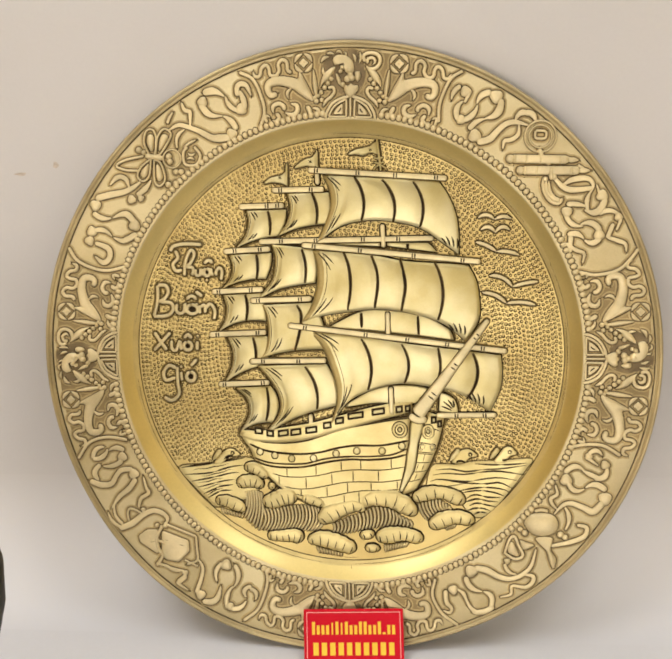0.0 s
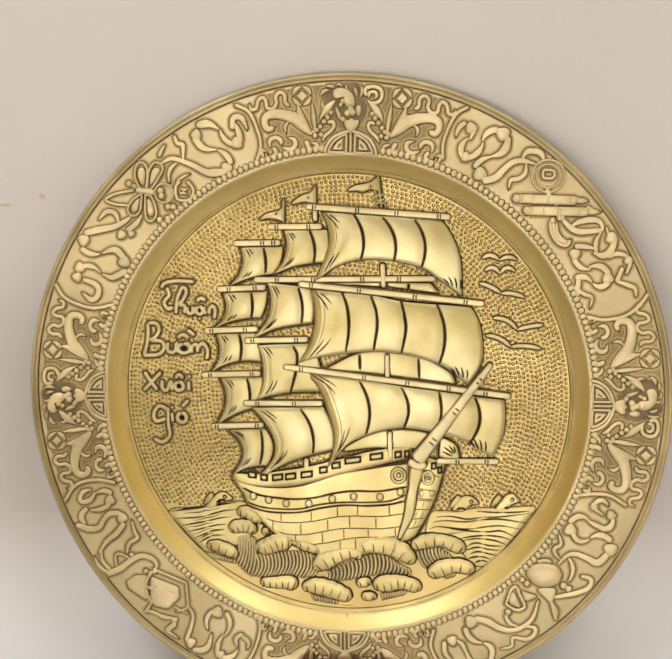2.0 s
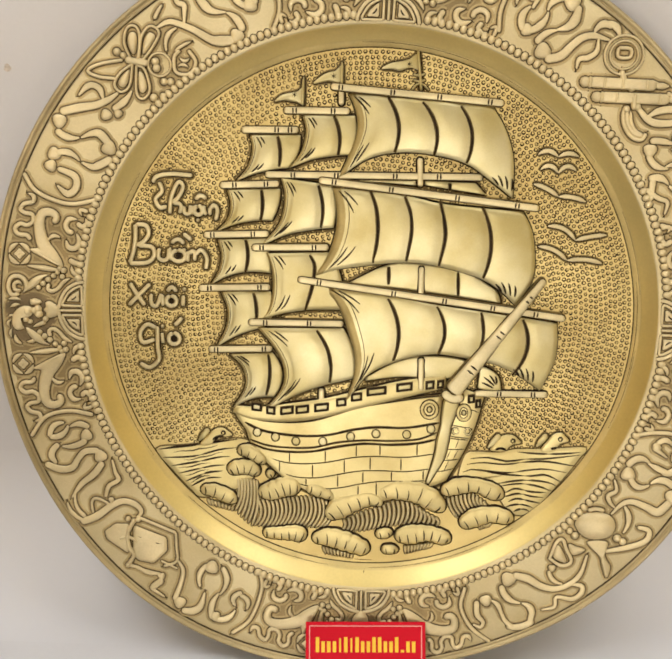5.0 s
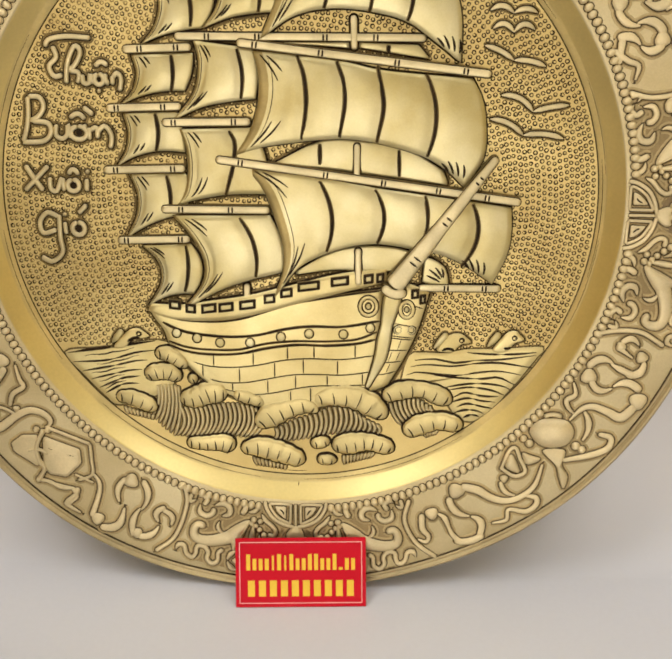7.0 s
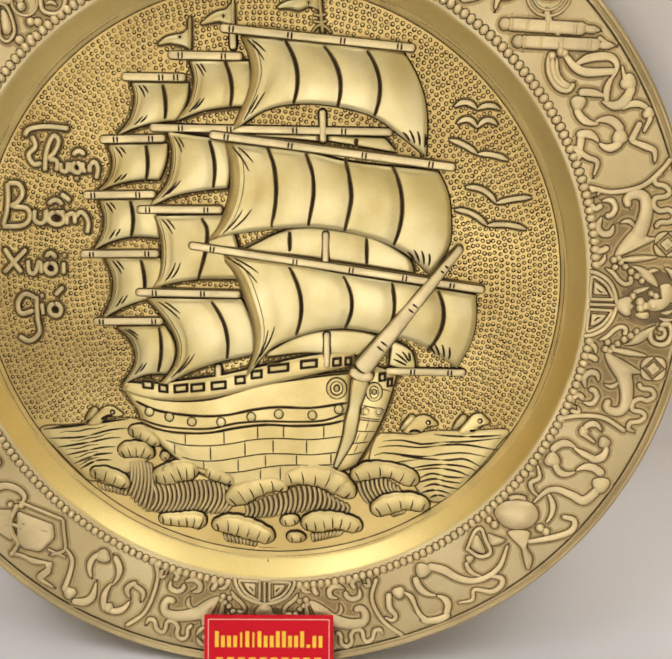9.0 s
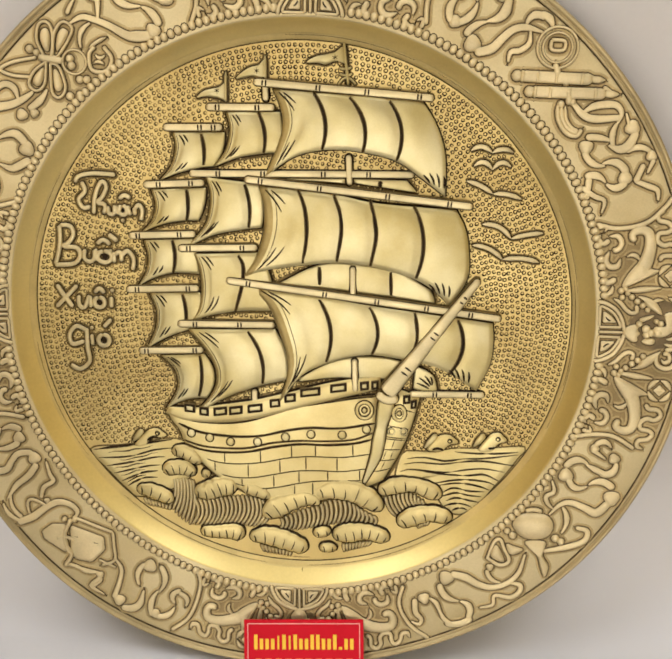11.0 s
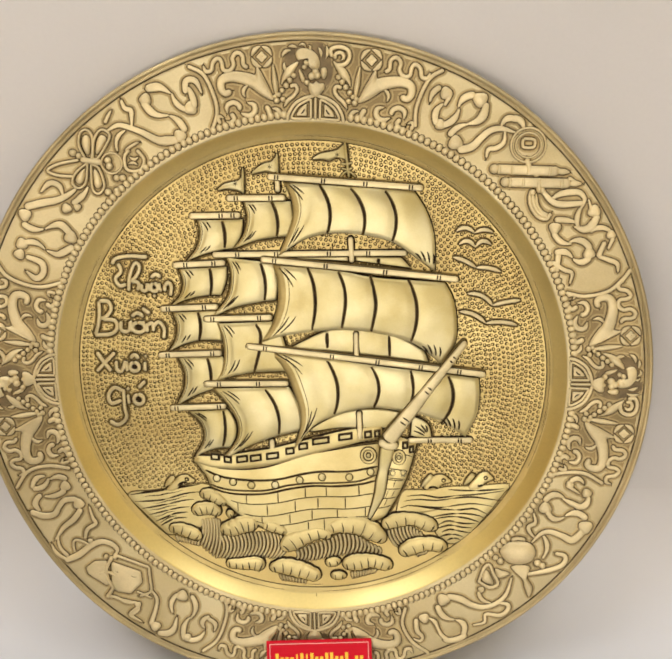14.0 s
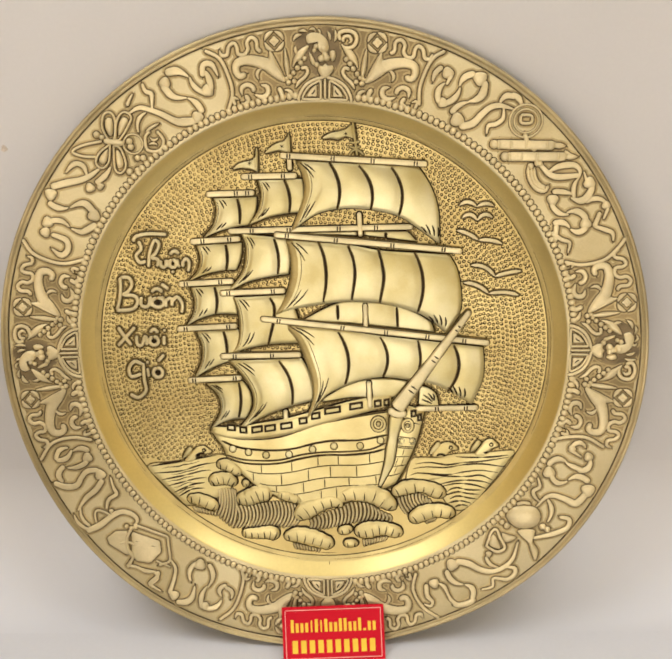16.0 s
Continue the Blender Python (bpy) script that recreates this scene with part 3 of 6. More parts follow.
# ---------------------------------------------------------------- the ship on the well
def sail(top, right, bottom, left, low, bulge, seams, ticks=(), lean=0.0, ns=18, fan=()):
    p = Patch(top, right, bottom, left, low, bulge * 0.6, lean)
    p.folds = [spline(line, 15) for line in seams]
    ob = sheet("sail", p, plate, ns=int(ns * 1.7), dull=0.03 if bulge > 3 else 0)
    if bulge > 3:                                    # hem along the luff
        cut("hem", [p.at(0.062, t) for t in np.linspace(0.05, 0.93, 13)], 0.7, ob, swell=True)
    for line in seams:                               # dark engraved seams
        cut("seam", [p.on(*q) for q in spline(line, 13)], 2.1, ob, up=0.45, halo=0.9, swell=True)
    for s, t, ds, dt in ticks:                       # creases cut in near the corners
        steps = [0, 0.25, 0.5, 0.75, 1]
        cut("crease", [p.at(s + ds * x, t + dt * x * (0.6 + 0.4 * x)) for x in steps], 1.7, ob, up=0.4, swell=True)
    for u0, v0, u1, v1 in fan:        # creases that spread from the lower corner
        c = np.array(bottom[-1])
        cut("crease", [p.on(*(c + np.array((u0, v0)))), p.on(*(c + np.array((0.5 * (u0 + u1) + 0.6, 0.5 * (v0 + v1))))), p.on(*(c + np.array((u1, v1))))], 2.1, ob, up=0.4, swell=True)
    return ob


def yard(a, b, lift, rings_, width=5.0, height=1.9, last=1):
    ob = ridge("yard", [a, b], width, height, plate, base=well, lift=lift, last=last, skirt=0.45, flat=0.75, mats=(SPAR, PATINA))
    for x in rings_:
        for y in (-1.25, 1.25):
            d = np.array(b) - np.array(a)
            d /= np.hypot(*d)
            m = np.array(a) + (np.array(b) - np.array(a)) * x + d * y
            e = np.array([-d[1], d[0]]) * width * 0.44
            cut("binding", [(*(m - e), lift + height * 0.86), (*m, lift + height * 1.0), (*(m + e), lift + height * 0.86)], 1.6, ob, up=0.3, first=1, last=1)
    return ob


SMALL_TICKS = ((0.12, 0.04, 0.08, 0.23), (0.2, 0.04, 0.07, 0.16), (0.24, 0.89, 0.03, -0.22), (0.34, 0.87, 0.03, -0.19))
MAIN_TICKS = ((0.1, 0.04, 0.08, 0.21), (0.17, 0.04, 0.06, 0.15), (0.14, 0.91, 0.06, -0.26), (0.21, 0.89, 0.06, -0.23))
WIDE_TICKS = ((0.03, 0.03, 0.055, 0.24), (0.06, 0.03, 0.05, 0.15), (0.06, 0.95, 0.025, -0.28), (0.095, 0.93, 0.03, -0.25))
FAN = ((-1.0, 7.0, -1.2, 16.0), (-4.5, 8.0, -6.5, 18.0), (-8.0, 9.5, -12.0, 18.5), (-11.5, 11.0, -16.5, 17.0))
CORNER_FAN = ((-6.0, 2.5, -15.5, 7.0), (-5.5, 4.5, -14.0, 11.5), (-4.5, 5.5, -9.5, 13.0), (-3.6, 5.5, -5.0, 12.5))

# mizzen mast: five small sails, furthest back
sail([(-93.6, 142.6), (-54.6, 142.7)], [(-54.6, 142.7), (-54.7, 135.8), (-64.0, 117.6)], [(-104.6, 107.2), (-88.9, 113.4), (-64.0, 117.6)], [(-93.6, 142.6), (-91.7, 131.6), (-96.1, 117.4), (-104.6, 107.2)], 1.0, 4.5, ([(-72.0, 141.7), (-70.1, 129.7), (-71.3, 118.6)],), SMALL_TICKS)
sail([(-112.1, 100.0), (-70.4, 101.3)], [(-70.4, 101.3), (-71.6, 89.0), (-76.9, 76.5)], [(-121.3, 66.8), (-102.1, 74.3), (-76.9, 76.5)], [(-112.1, 100.0), (-109.2, 88.7), (-112.6, 76.3), (-121.3, 66.8)], 1.0, 4.5, ([(-85.0, 100.2), (-84.1, 88.9), (-85.9, 76.5)],), SMALL_TICKS)
sail([(-120.0, 60.8), (-82.0, 62.2)], [(-82.0, 62.2), (-79.0, 48.5), (-78.1, 34.8)], [(-126.2, 24.6), (-109.0, 33.4), (-78.1, 35.4)], [(-120.0, 60.8), (-117.1, 48.2), (-119.6, 35.4), (-126.2, 24.6)], 1.0, 4.5, ([(-97.8, 61.0), (-95.9, 48.4), (-98.3, 35.6)],), SMALL_TICKS)
sail([(-117.8, 19.3), (-78.3, 19.8)], [(-78.3, 19.8), (-75.3, 5.8), (-84.1, -9.5)], [(-122.2, -26.5), (-105.7, -16.4), (-84.1, -9.5)], [(-117.8, 19.3), (-112.8, 5.4), (-114.2, -9.9), (-122.2, -26.5)], 1.0, 4.5, ([(-91.8, 18.6), (-89.4, 5.6), (-90.5, -7.9)],), SMALL_TICKS)
sail([(-111.5, -31.9), (-76.8, -30.3)], [(-76.8, -30.3), (-68.9, -46.9), (-76.1, -67.2)], [(-109.1, -76.9), (-93.6, -68.6), (-76.1, -67.2)], [(-111.5, -31.9), (-100.8, -42.9), (-98.9, -58.6), (-109.1, -76.9)], 1.0, 4.5, ([(-80.5, -31.5), (-78.9, -47.0), (-82.2, -65.5)],), SMALL_TICKS)
# main mast: four sails
sail([(-52.5, 157.6), (-12.2, 157.7)], [(-12.2, 157.7), (-10.7, 145.9), (-12.0, 127.9)], [(-63.0, 117.6), (-52.5, 121.9), (-41.7, 125.3), (-23.2, 127.9), (-12.0, 127.9)], [(-52.5, 157.6), (-49.9, 145.7), (-53.7, 129.8), (-63.0, 117.6)], 2.0, 5.0, ([(-28.4, 157.7), (-23.9, 141.9), (-25.3, 127.9)],), MAIN_TICKS)
sail([(-69.3, 109.5), (-29.3, 104.6)], [(-29.3, 104.6), (-26.2, 87.2), (-28.2, 71.7)], [(-85.6, 55.6), (-64.5, 65.2), (-43.5, 69.5), (-28.2, 71.2)], [(-69.3, 109.5), (-66.3, 95.2), (-70.7, 74.5), (-85.6, 56.6)], 2.0, 5.0, ([(-40.3, 104.5), (-36.8, 87.2), (-38.3, 71.6)],), MAIN_TICKS)
sail([(-81.1, 50.6), (-29.5, 52.2)], [(-29.5, 52.2), (-22.1, 32.1), (-18.8, 6.5)], [(-86.1, -3.0), (-68.9, 2.6), (-45.4, 6.2), (-18.8, 6.5)], [(-81.1, 50.6), (-77.0, 38.0), (-76.2, 20.9), (-79.6, 5.7), (-86.1, -3.0)], 2.0, 5.0, ([(-47.0, 49.9), (-42.8, 41.5), (-44.5, 25.5), (-50.1, 5.7)],), MAIN_TICKS, lean=-0.1)
sail([(-88.4, -9.6), (-19.8, -8.7)], [(-19.8, -8.7), (-11.1, -28.3), (-9.9, -49.3)], [(-86.2, -81.0), (-63.0, -67.0), (-41.2, -57.7), (-9.9, -49.3)], [(-88.4, -9.6), (-75.6, -24.8), (-67.2, -42.4), (-69.5, -60.4), (-86.2, -81.0)], 2.0, 5.5, ([(-41.2, -10.7), (-31.3, -28.6), (-30.4, -53.5)],), MAIN_TICKS)
# canvas seen behind the arches of the foremast's sails
sail([(-14.5, 28.0), (18.9, 43.6), (50.2, 43.0), (77.5, 37.4), (100.9, 23.9)], [(100.9, 23.9), (103.2, 18.6), (104.4, 13.9)], [(-14.5, 26.9), (19.2, 24.5), (61.3, 19.2), (104.5, 13.3)], [(-14.5, 28.4), (-14.5, 28.0), (-14.5, 26.9)], 1.5, 2.6, ([(15.8, 41.4), (16.0, 27.2)], [(70.2, 37.7), (71.0, 19.3)]))
sail([(42.5, 108.6), (62.0, 108.0), (81.5, 107.4)], [(81.5, 107.4), (85.4, 103.2), (89.2, 98.8)], [(42.6, 105.8), (66.0, 102.2), (89.2, 98.8)], [(42.5, 108.6), (42.6, 107.2), (42.6, 105.8)], 1.0, 1.6, ([(62.0, 107.2), (62.1, 102.3)],), ns=10)
sail([(-8.0, 108.9), (14.0, 108.8), (36.0, 108.7)], [(36.0, 108.7), (36.0, 106.8), (36.0, 105.4)], [(-8.0, 107.9), (14.0, 106.9), (36.0, 105.4)], [(-8.0, 108.9), (-8.0, 108.4), (-8.0, 107.9)], 1.0, 1.2, (), ns=10)
sail([(-1.1, -49.2), (20.2, -36.7), (41.5, -30.6), (67.0, -30.7), (86.3, -35.7)], [(86.3, -35.7), (78.1, -42.5), (69.7, -48.1)], [(-1.0, -51.4), (24.7, -48.1), (46.2, -48.5), (69.7, -49.2)], [(-1.1, -49.2), (-1.1, -50.3), (-1.0, -51.4)], 1.5, 2.2, ())
sail([(90.7, -37.9), (98.0, -40.4), (104.6, -45.2)], [(104.6, -45.2), (106.6, -51.0), (107.4, -57.5)], [(89.2, -55.6), (97.8, -57.7), (107.4, -58.0)], [(90.7, -37.9), (89.9, -46.7), (89.2, -55.6)], 1.4, 1.2, (), fan=CORNER_FAN, ns=10)
# foremast: three broad sails, nearest
sail([(-17.0, 174.4), (35.0, 170.0), (92.2, 165.8)], [(92.2, 165.8), (102.9, 148.2), (109.5, 126.5), (110.3, 96.3)], [(-24.2, 110.7), (-2.7, 125.0), (19.6, 130.1), (44.1, 129.2), (72.7, 122.3), (93.5, 108.4), (110.3, 95.3)], [(-17.0, 174.4), (-11.6, 161.7), (-10.1, 147.9), (-14.1, 133.9), (-24.2, 110.7)], 3.0, 7.0, ([(12.9, 171.9), (21.3, 151.9), (18.6, 130.5)], [(39.1, 168.4), (50.4, 148.1), (48.7, 128.2)], [(68.2, 165.8), (77.1, 146.2), (74.1, 122.7)]), WIDE_TICKS, fan=FAN, ns=26)
sail([(-29.7, 104.0), (28.4, 97.4), (59.2, 91.2), (118.8, 85.9)], [(118.8, 85.9), (125.5, 73.2), (128.7, 57.8), (128.5, 33.7), (116.0, 12.4)], [(-43.2, 32.4), (-25.3, 38.5), (-3.3, 42.0), (16.8, 44.4), (37.7, 45.0), (60.7, 41.4), (85.9, 34.3), (102.9, 25.0), (116.0, 12.4)], [(-29.2, 103.3), (-25.5, 86.5), (-26.4, 67.9), (-32.7, 49.0), (-43.2, 33.0)], 3.0, 7.5, ([(0.6, 100.7), (5.4, 86.7), (6.7, 66.1), (3.2, 44.7)], [(27.4, 96.8), (32.3, 82.8), (33.0, 68.4), (29.3, 46.4)], [(54.8, 93.5), (58.4, 76.8), (59.2, 64.4), (55.0, 43.1)], [(87.6, 88.9), (94.6, 66.8), (89.7, 33.7)]), WIDE_TICKS, fan=FAN, ns=28)
sail([(-36.9, 26.0), (16.0, 18.7), (54.2, 12.1), (89.0, 7.3), (149.0, -1.2)], [(149.0, -1.2), (149.9, -17.3), (147.7, -34.8), (138.2, -55.9)], [(-18.4, -70.8), (-0.2, -45.9), (21.1, -34.5), (38.1, -29.2), (56.3, -27.8), (79.8, -31.4), (99.1, -35.5), (116.4, -44.1), (132.9, -56.0)], [(-36.9, 25.6), (-24.1, 10.7), (-15.5, -10.8), (-10.0, -32.7), (-11.0, -50.5), (-18.4, -70.8)], 3.0, 7.0, ([(15.6, 16.5), (24.5, -8.1), (20.6, -34.0)], [(54.2, 10.6), (60.9, -7.7), (56.3, -27.4)], [(89.0, 6.7), (91.3, -9.5), (89.1, -24.3)], [(122.3, 1.3), (126.9, -15.5), (116.0, -43.4)]), WIDE_TICKS, fan=FAN, ns=28)

# spars
mizzen_yards = (
    ((-100.3, 146.6), (-55.6, 146.7), 3.0, (0.62, 0.85)), ((-117.6, 103.7), (-70.8, 105.4), 3.0, (0.25, 0.78)), ((-131.1, 64.5), (-79.2, 66.2), 3.0, (0.14, 0.76)),
    ((-135.5, 22.0), (-78.1, 23.7), 3.0, (0.15, 0.85)), ((-128.3, -28.0), (-76.7, -26.4), 3.0, (0.12, 0.87)))
main_yards = (
    ((-67.3, 161.5), (-16.3, 161.1), 4.0, (0.17, 0.75)), ((-82.1, 112.4), (87.2, 112.0), 2.0, (0.13, 0.33, 0.6, 0.8)), ((-92.6, 55.2), (-31.6, 56.3), 4.5, (0.13, 0.81)),
    ((-95.8, -4.9), (-19.4, -4.8), 4.5, (0.18, 0.64)))
fore_yards = (
    ((-31.1, 179.6), (100.7, 167.8), 6.5, (0.06, 0.36, 0.63, 0.92)), ((-39.7, 108.6), (130.9, 88.8), 6.5, (0.07, 0.33, 0.63, 0.9)), ((-55.9, 30.7), (155.1, 2.8), 6.5, (0.08, 0.36, 0.55, 0.73, 0.89)),
    ((86.2, -60.1), (144.8, -59.8), 2.0, (0.34, 0.8)))
for a, b, lift, marks in mizzen_yards + main_yards + fore_yards:
    yard(a, b, lift * 0.76, marks)

# masts between the sails
for pts, lift in (([(38.4, 126.5), (39.1, 104.0)], 1.5), ([(41.5, 42.0), (41.6, 19.0)], 2.6), ([(43.0, -31.5), (43.4, -58.6)], 2.6), ([(-23.1, 182.1), (-22.8, 165.6)], 1.0), ([(-36.9, -58.7), (-36.9, -70.0)], 1.0), ([(-59.7, 87.0), (-59.7, 82.9)], 1.0)):
    ridge("mast", pts, 4.4, 2.2, plate, base=well, lift=lift, flat=0.75, mats=(SPAR, PATINA), skirt=0.9)

# pennants, each with a punched star
for pole, cloth, star in (
    ([(-52.1, 187.0), (-52.9, 165.1)], [(-52.4, 178.8), (-56.5, 176.1), (-63.6, 174.5), (-69.3, 172.9), (-74.6, 168.2), (-67.7, 169.0), (-62.6, 168.2), (-57.5, 167.4), (-52.4, 166.7)], [(-59.1, 173.3)]),
    ([(-22.7, 198.5), (-22.8, 181.2)], [(-23.1, 195.1), (-27.5, 191.6), (-33.5, 190.1), (-39.2, 187.0), (-44.8, 181.9), (-37.6, 182.7), (-32.5, 183.5), (-27.5, 181.9), (-22.7, 181.9)], [(-29.1, 187.4)]),
    ([(34.8, 208.5), (38.1, 177.0)], [(34.3, 203.9), (29.4, 200.8), (22.4, 198.9), (14.5, 197.4), (7.4, 193.2), (15.6, 192.8), (21.6, 191.6), (27.5, 193.6), (32.5, 194.0), (35.7, 192.4)], [(28.4, 196.6)]),
):
    flag = pad("pennant", cloth, 1.6, plate, base=well)
    ridge("pole", pole, 2.4, 2.0, flag, base=well, first=0)
    u, v = star[0]
    for a in (90, 30, 150):
        ca, sa = 2.3 * math.cos(radians(a)), 2.3 * math.sin(radians(a))
        cut("star_cut", [(u - ca, v - sa, 1.55), (u, v, 1.6), (u + ca, v + sa, 1.55)], 0.8, flag)
for pts in ([(30.9, 177.0), (36.3, 182.2), (43.9, 177.0)], [(31.6, 189.3), (36.2, 188.4), (40.6, 189.7)], [(31.7, 185.1), (36.7, 183.9), (41.1, 185.1)]):
    ridge("shroud", pts, 1.8, 1.8, plate, base=well, skirt=0.5)

# hull: sheer strake, band of ports and planked side
side = Patch([(-109.6, -76.6), (-98.6, -82.4), (-83.1, -86.2), (-61.1, -87.0), (-42.3, -84.6), (-23.4, -78.6), (-4.7, -72.4), (13.9, -69.0), (41.6, -64.2), (61.5, -61.7)], [(61.5, -61.7), (60.8, -78.0), (58.9, -95.0), (55.2, -114.4), (48.6, -140.0)],
             [(-62.0, -139.0), (-40.8, -149.0), (-10.8, -155.0), (20.0, -152.0), (48.6, -140.0)], [(-109.6, -76.6), (-104.5, -86.5), (-98.5, -95.0), (-95.5, -104.4), (-87.6, -115.9), (-72.3, -131.7), (-62.0, -139.0)], 1.4, 2.0, -0.25)
hull = sheet("hull", side, plate, ns=34, nt=36, mats=(HULLBRASS, PATINA), label="embossed brass ship's hull with dark plank joints")
sheer_lines = (
    ([(-99.5, -88.6), (-86.5, -94.6), (-70.9, -97.6), (-48.9, -98.9), (-30.0, -97.3), (-11.1, -92.7), (7.6, -90.1), (32.5, -90.0), (59.0, -85.4)], 1.5),
    ([(-95.5, -103.0), (-80.8, -107.7), (-61.8, -109.1), (-42.8, -108.4), (-23.8, -103.7), (-1.8, -101.4), (20.1, -101.3), (41.9, -99.6), (57.6, -93.5)], 1.1),
    ([(-94.6, -106.0), (-80.9, -111.1), (-61.9, -112.7), (-42.9, -111.7), (-23.9, -107.4), (-1.9, -104.3), (20.1, -104.6), (42.0, -102.9), (56.6, -99.4)], 1.5))
for line, wide in sheer_lines:
    c = spline(line, 41)
    for k in range(8):
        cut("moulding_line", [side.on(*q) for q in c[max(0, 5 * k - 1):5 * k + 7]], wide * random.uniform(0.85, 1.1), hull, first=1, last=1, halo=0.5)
for u, v in ((-89.4, -96.8), (-74.4, -100.4), (-57.5, -103.5), (-35.4, -103.1), (-12.7, -98.4), (7.9, -95.6), (32.9, -95.7), (52.4, -90.7)):
    w = side.on(u, v)[2]
    pad("port", [(u + 3.0 * math.cos(a), v + 3.2 * math.sin(a)) for a in (0, 1.05, 2.1, 3.14, 4.2, 5.25)], 0.8, hull, base=well, lift=w, skirt=0.7, round_=0.4, n=18, take=False)
# courses of planks between wavy joints; each course breaks at its own butts
stem_u = lambda v: float(np.interp(-v, (61.7, 78.0, 95.0, 114.4, 140.0), (61.5, 60.8, 58.9, 55.2, 48.6)))
courses = [spline(p, 40) for p in (
    sheer_lines[2][0], [(-84.3, -116.5), (-68.6, -121.5), (-49.5, -122.5), (-30.5, -120.5), (-11.4, -116.4), (7.5, -114.8), (32.7, -115.0), (55.6, -111.9)],
    [(-72.1, -130.7), (-56.2, -134.4), (-40.3, -134.4), (-24.3, -131.4), (-5.2, -127.7), (13.8, -127.0), (32.7, -127.3), (53.0, -124.7)],
    [(-62.0, -138.5), (-37.3, -143.6), (-21.3, -142.6), (-2.1, -138.4), (13.8, -136.1), (32.8, -135.7), (50.0, -135.0)], [(-45.0, -147.0), (-20.0, -151.5), (10.0, -150.0), (49.0, -139.0)])]
butts = ((-84, -63.6, -34.2, -8.8, 11.3, 41.4), (-74.5, -71.9, -44.6, -18.5, 3.4, 28.6), (-59, -50.0, -23.8, -3.1, 21.0, 46.9), (-43, -30.0, -6.9, 8.7, 30.0))
level = lambda c, u: float(np.interp(u, c[:, 0], c[:, 1]))
for above, below, stops in zip(courses, courses[1:], butts):
    for u0, u1 in zip(stops, stops[1:] + (99,)):
        last = u1 == 99
        grid = []
        for y in (0.06, 0.36, 0.66, 0.94):
            for x in (0, 0.25, 0.5, 0.75, 1):
                slant = lambda q: q + (2.0 * (y - 0.5) if q < 0 else 0.4 * (y - 0.5))
                end = stem_u(level(above, 50) * (1 - y) + level(below, 50) * y) - 1.2 if last else slant(u1) - 0.45
                u = (slant(u0) + 0.45) * (1 - x) + end * x
                grid.append((u, level(above, u) * (1 - y) + level(below, u) * y))
        v = [side.on(*q, 0.16) for q in grid]
        mid = np.mean(np.array(grid), axis=0)
        loop = [0, 1, 2, 3, 4, 9, 14, 19, 18, 17, 16, 15, 10, 5]
        f = [(i * 5 + j, (i + 1) * 5 + j, (i + 1) * 5 + j + 1, i * 5 + j + 1) for i in range(3) for j in range(4)]
        m = len(v)
        for e in loop:
            out = np.array(grid[e]) - mid
            q = np.array(grid[e]) + np.sign(out) * 0.12
            v.append((q[0], q[1], v[e][2] - 0.16))
        f += [(loop[i], loop[(i + 1) % len(loop)], m + (i + 1) % len(loop), m + i) for i in range(len(loop))]
        part("plank", mesh("plank", on_plate(v), f, (HULLBRASS,), smooth=False), hull)
        if not last:
            cut("plank_butt", [side.on(slant(u1), level(above, u1) * (1 - y) + level(below, u1) * y, 0.1) for y in (0.06, 0.36, 0.66, 0.94)], 1.25, hull, up=0.12, first=1, last=1)
    if above is not courses[0]:
        c = above[2:]
        for k in range(4):
            cut("plank_joint", [side.on(*q, 0.1) for q in c[max(0, 9 * k - 1):9 * k + 11]], 1.1, hull, up=0.12, first=1, last=1)

bow = Patch([(77.7, -56.7), (85.9, -59.4), (94.1, -63.3)], [(94.1, -63.3), (87.3, -89.3), (78.0, -112.0), (65.9, -134.1)], [(51.7, -140.1), (59.1, -137.4), (65.9, -134.1)], [(77.7, -56.7), (69.6, -79.4), (64.1, -106.1), (51.7, -140.1)], 1.3, 2.2)
bow_ob = sheet("bow", bow, plate, ns=12, nt=18, mats=(HULLBRASS, PATINA))
for t in (0.17, 0.36, 0.47, 0.49, 0.6, 0.72, 0.84):
    cut("plank_joint", [bow.at(s, t) for s in (0.04, 0.35, 0.65, 0.97)], 1.1, bow_ob, first=1, last=1)
for s, t in ((0.5, 0.54), (0.3, 0.66), (0.65, 0.66), (0.45, 0.78)):
    cut("plank_joint", [bow.at(s, t - 0.05), bow.at(s, t), bow.at(s, t + 0.05)], 0.9, bow_ob)
for centre, r, lift in (([(50.8, -74.1)], 5.6, 0.2), ([(78.4, -76.1)], 5.0, 0.2)):
    u, v = centre[0]
    w = 3.55 if u < 75 else 3.4
    ring("hawse_hole", (u, v), r * (1.08 if u < 75 else 0.92), r * 1.2, 2.8, 1.0, hull, base=well, lift=w, mats=(HULLBRASS, PATINA))
    pad("hawse_rim", [(u + 0.3 * r * math.cos(a), v + 0.36 * r * math.sin(a)) for a in (0, 1.05, 2.1, 3.14, 4.2, 5.25)], 0.8, hull, base=well, lift=w, skirt=0.7, n=16, take=False)
for centre in ([(72.3, -91.6)], [(82.2, -91.6)]):
    u, v = centre[0]
    ring("port", (u, v), 2.5, 2.7, 1.1, 0.8, hull, base=well, lift=3.2)
# stem post below the bowsprit
ridge("stem_post", [(69.2, -62.5), (66.6, -75.0), (64.2, -88.0), (62.1, -100.0), (59.6, -114.0), (50.6, -136.5)], 12.0, 2.6, plate, base=well, lift=3.0, flat=0.7, skirt=0.7, widths=(14.5, 11.7, 8.2, 10.0, 8.6, 2.4))

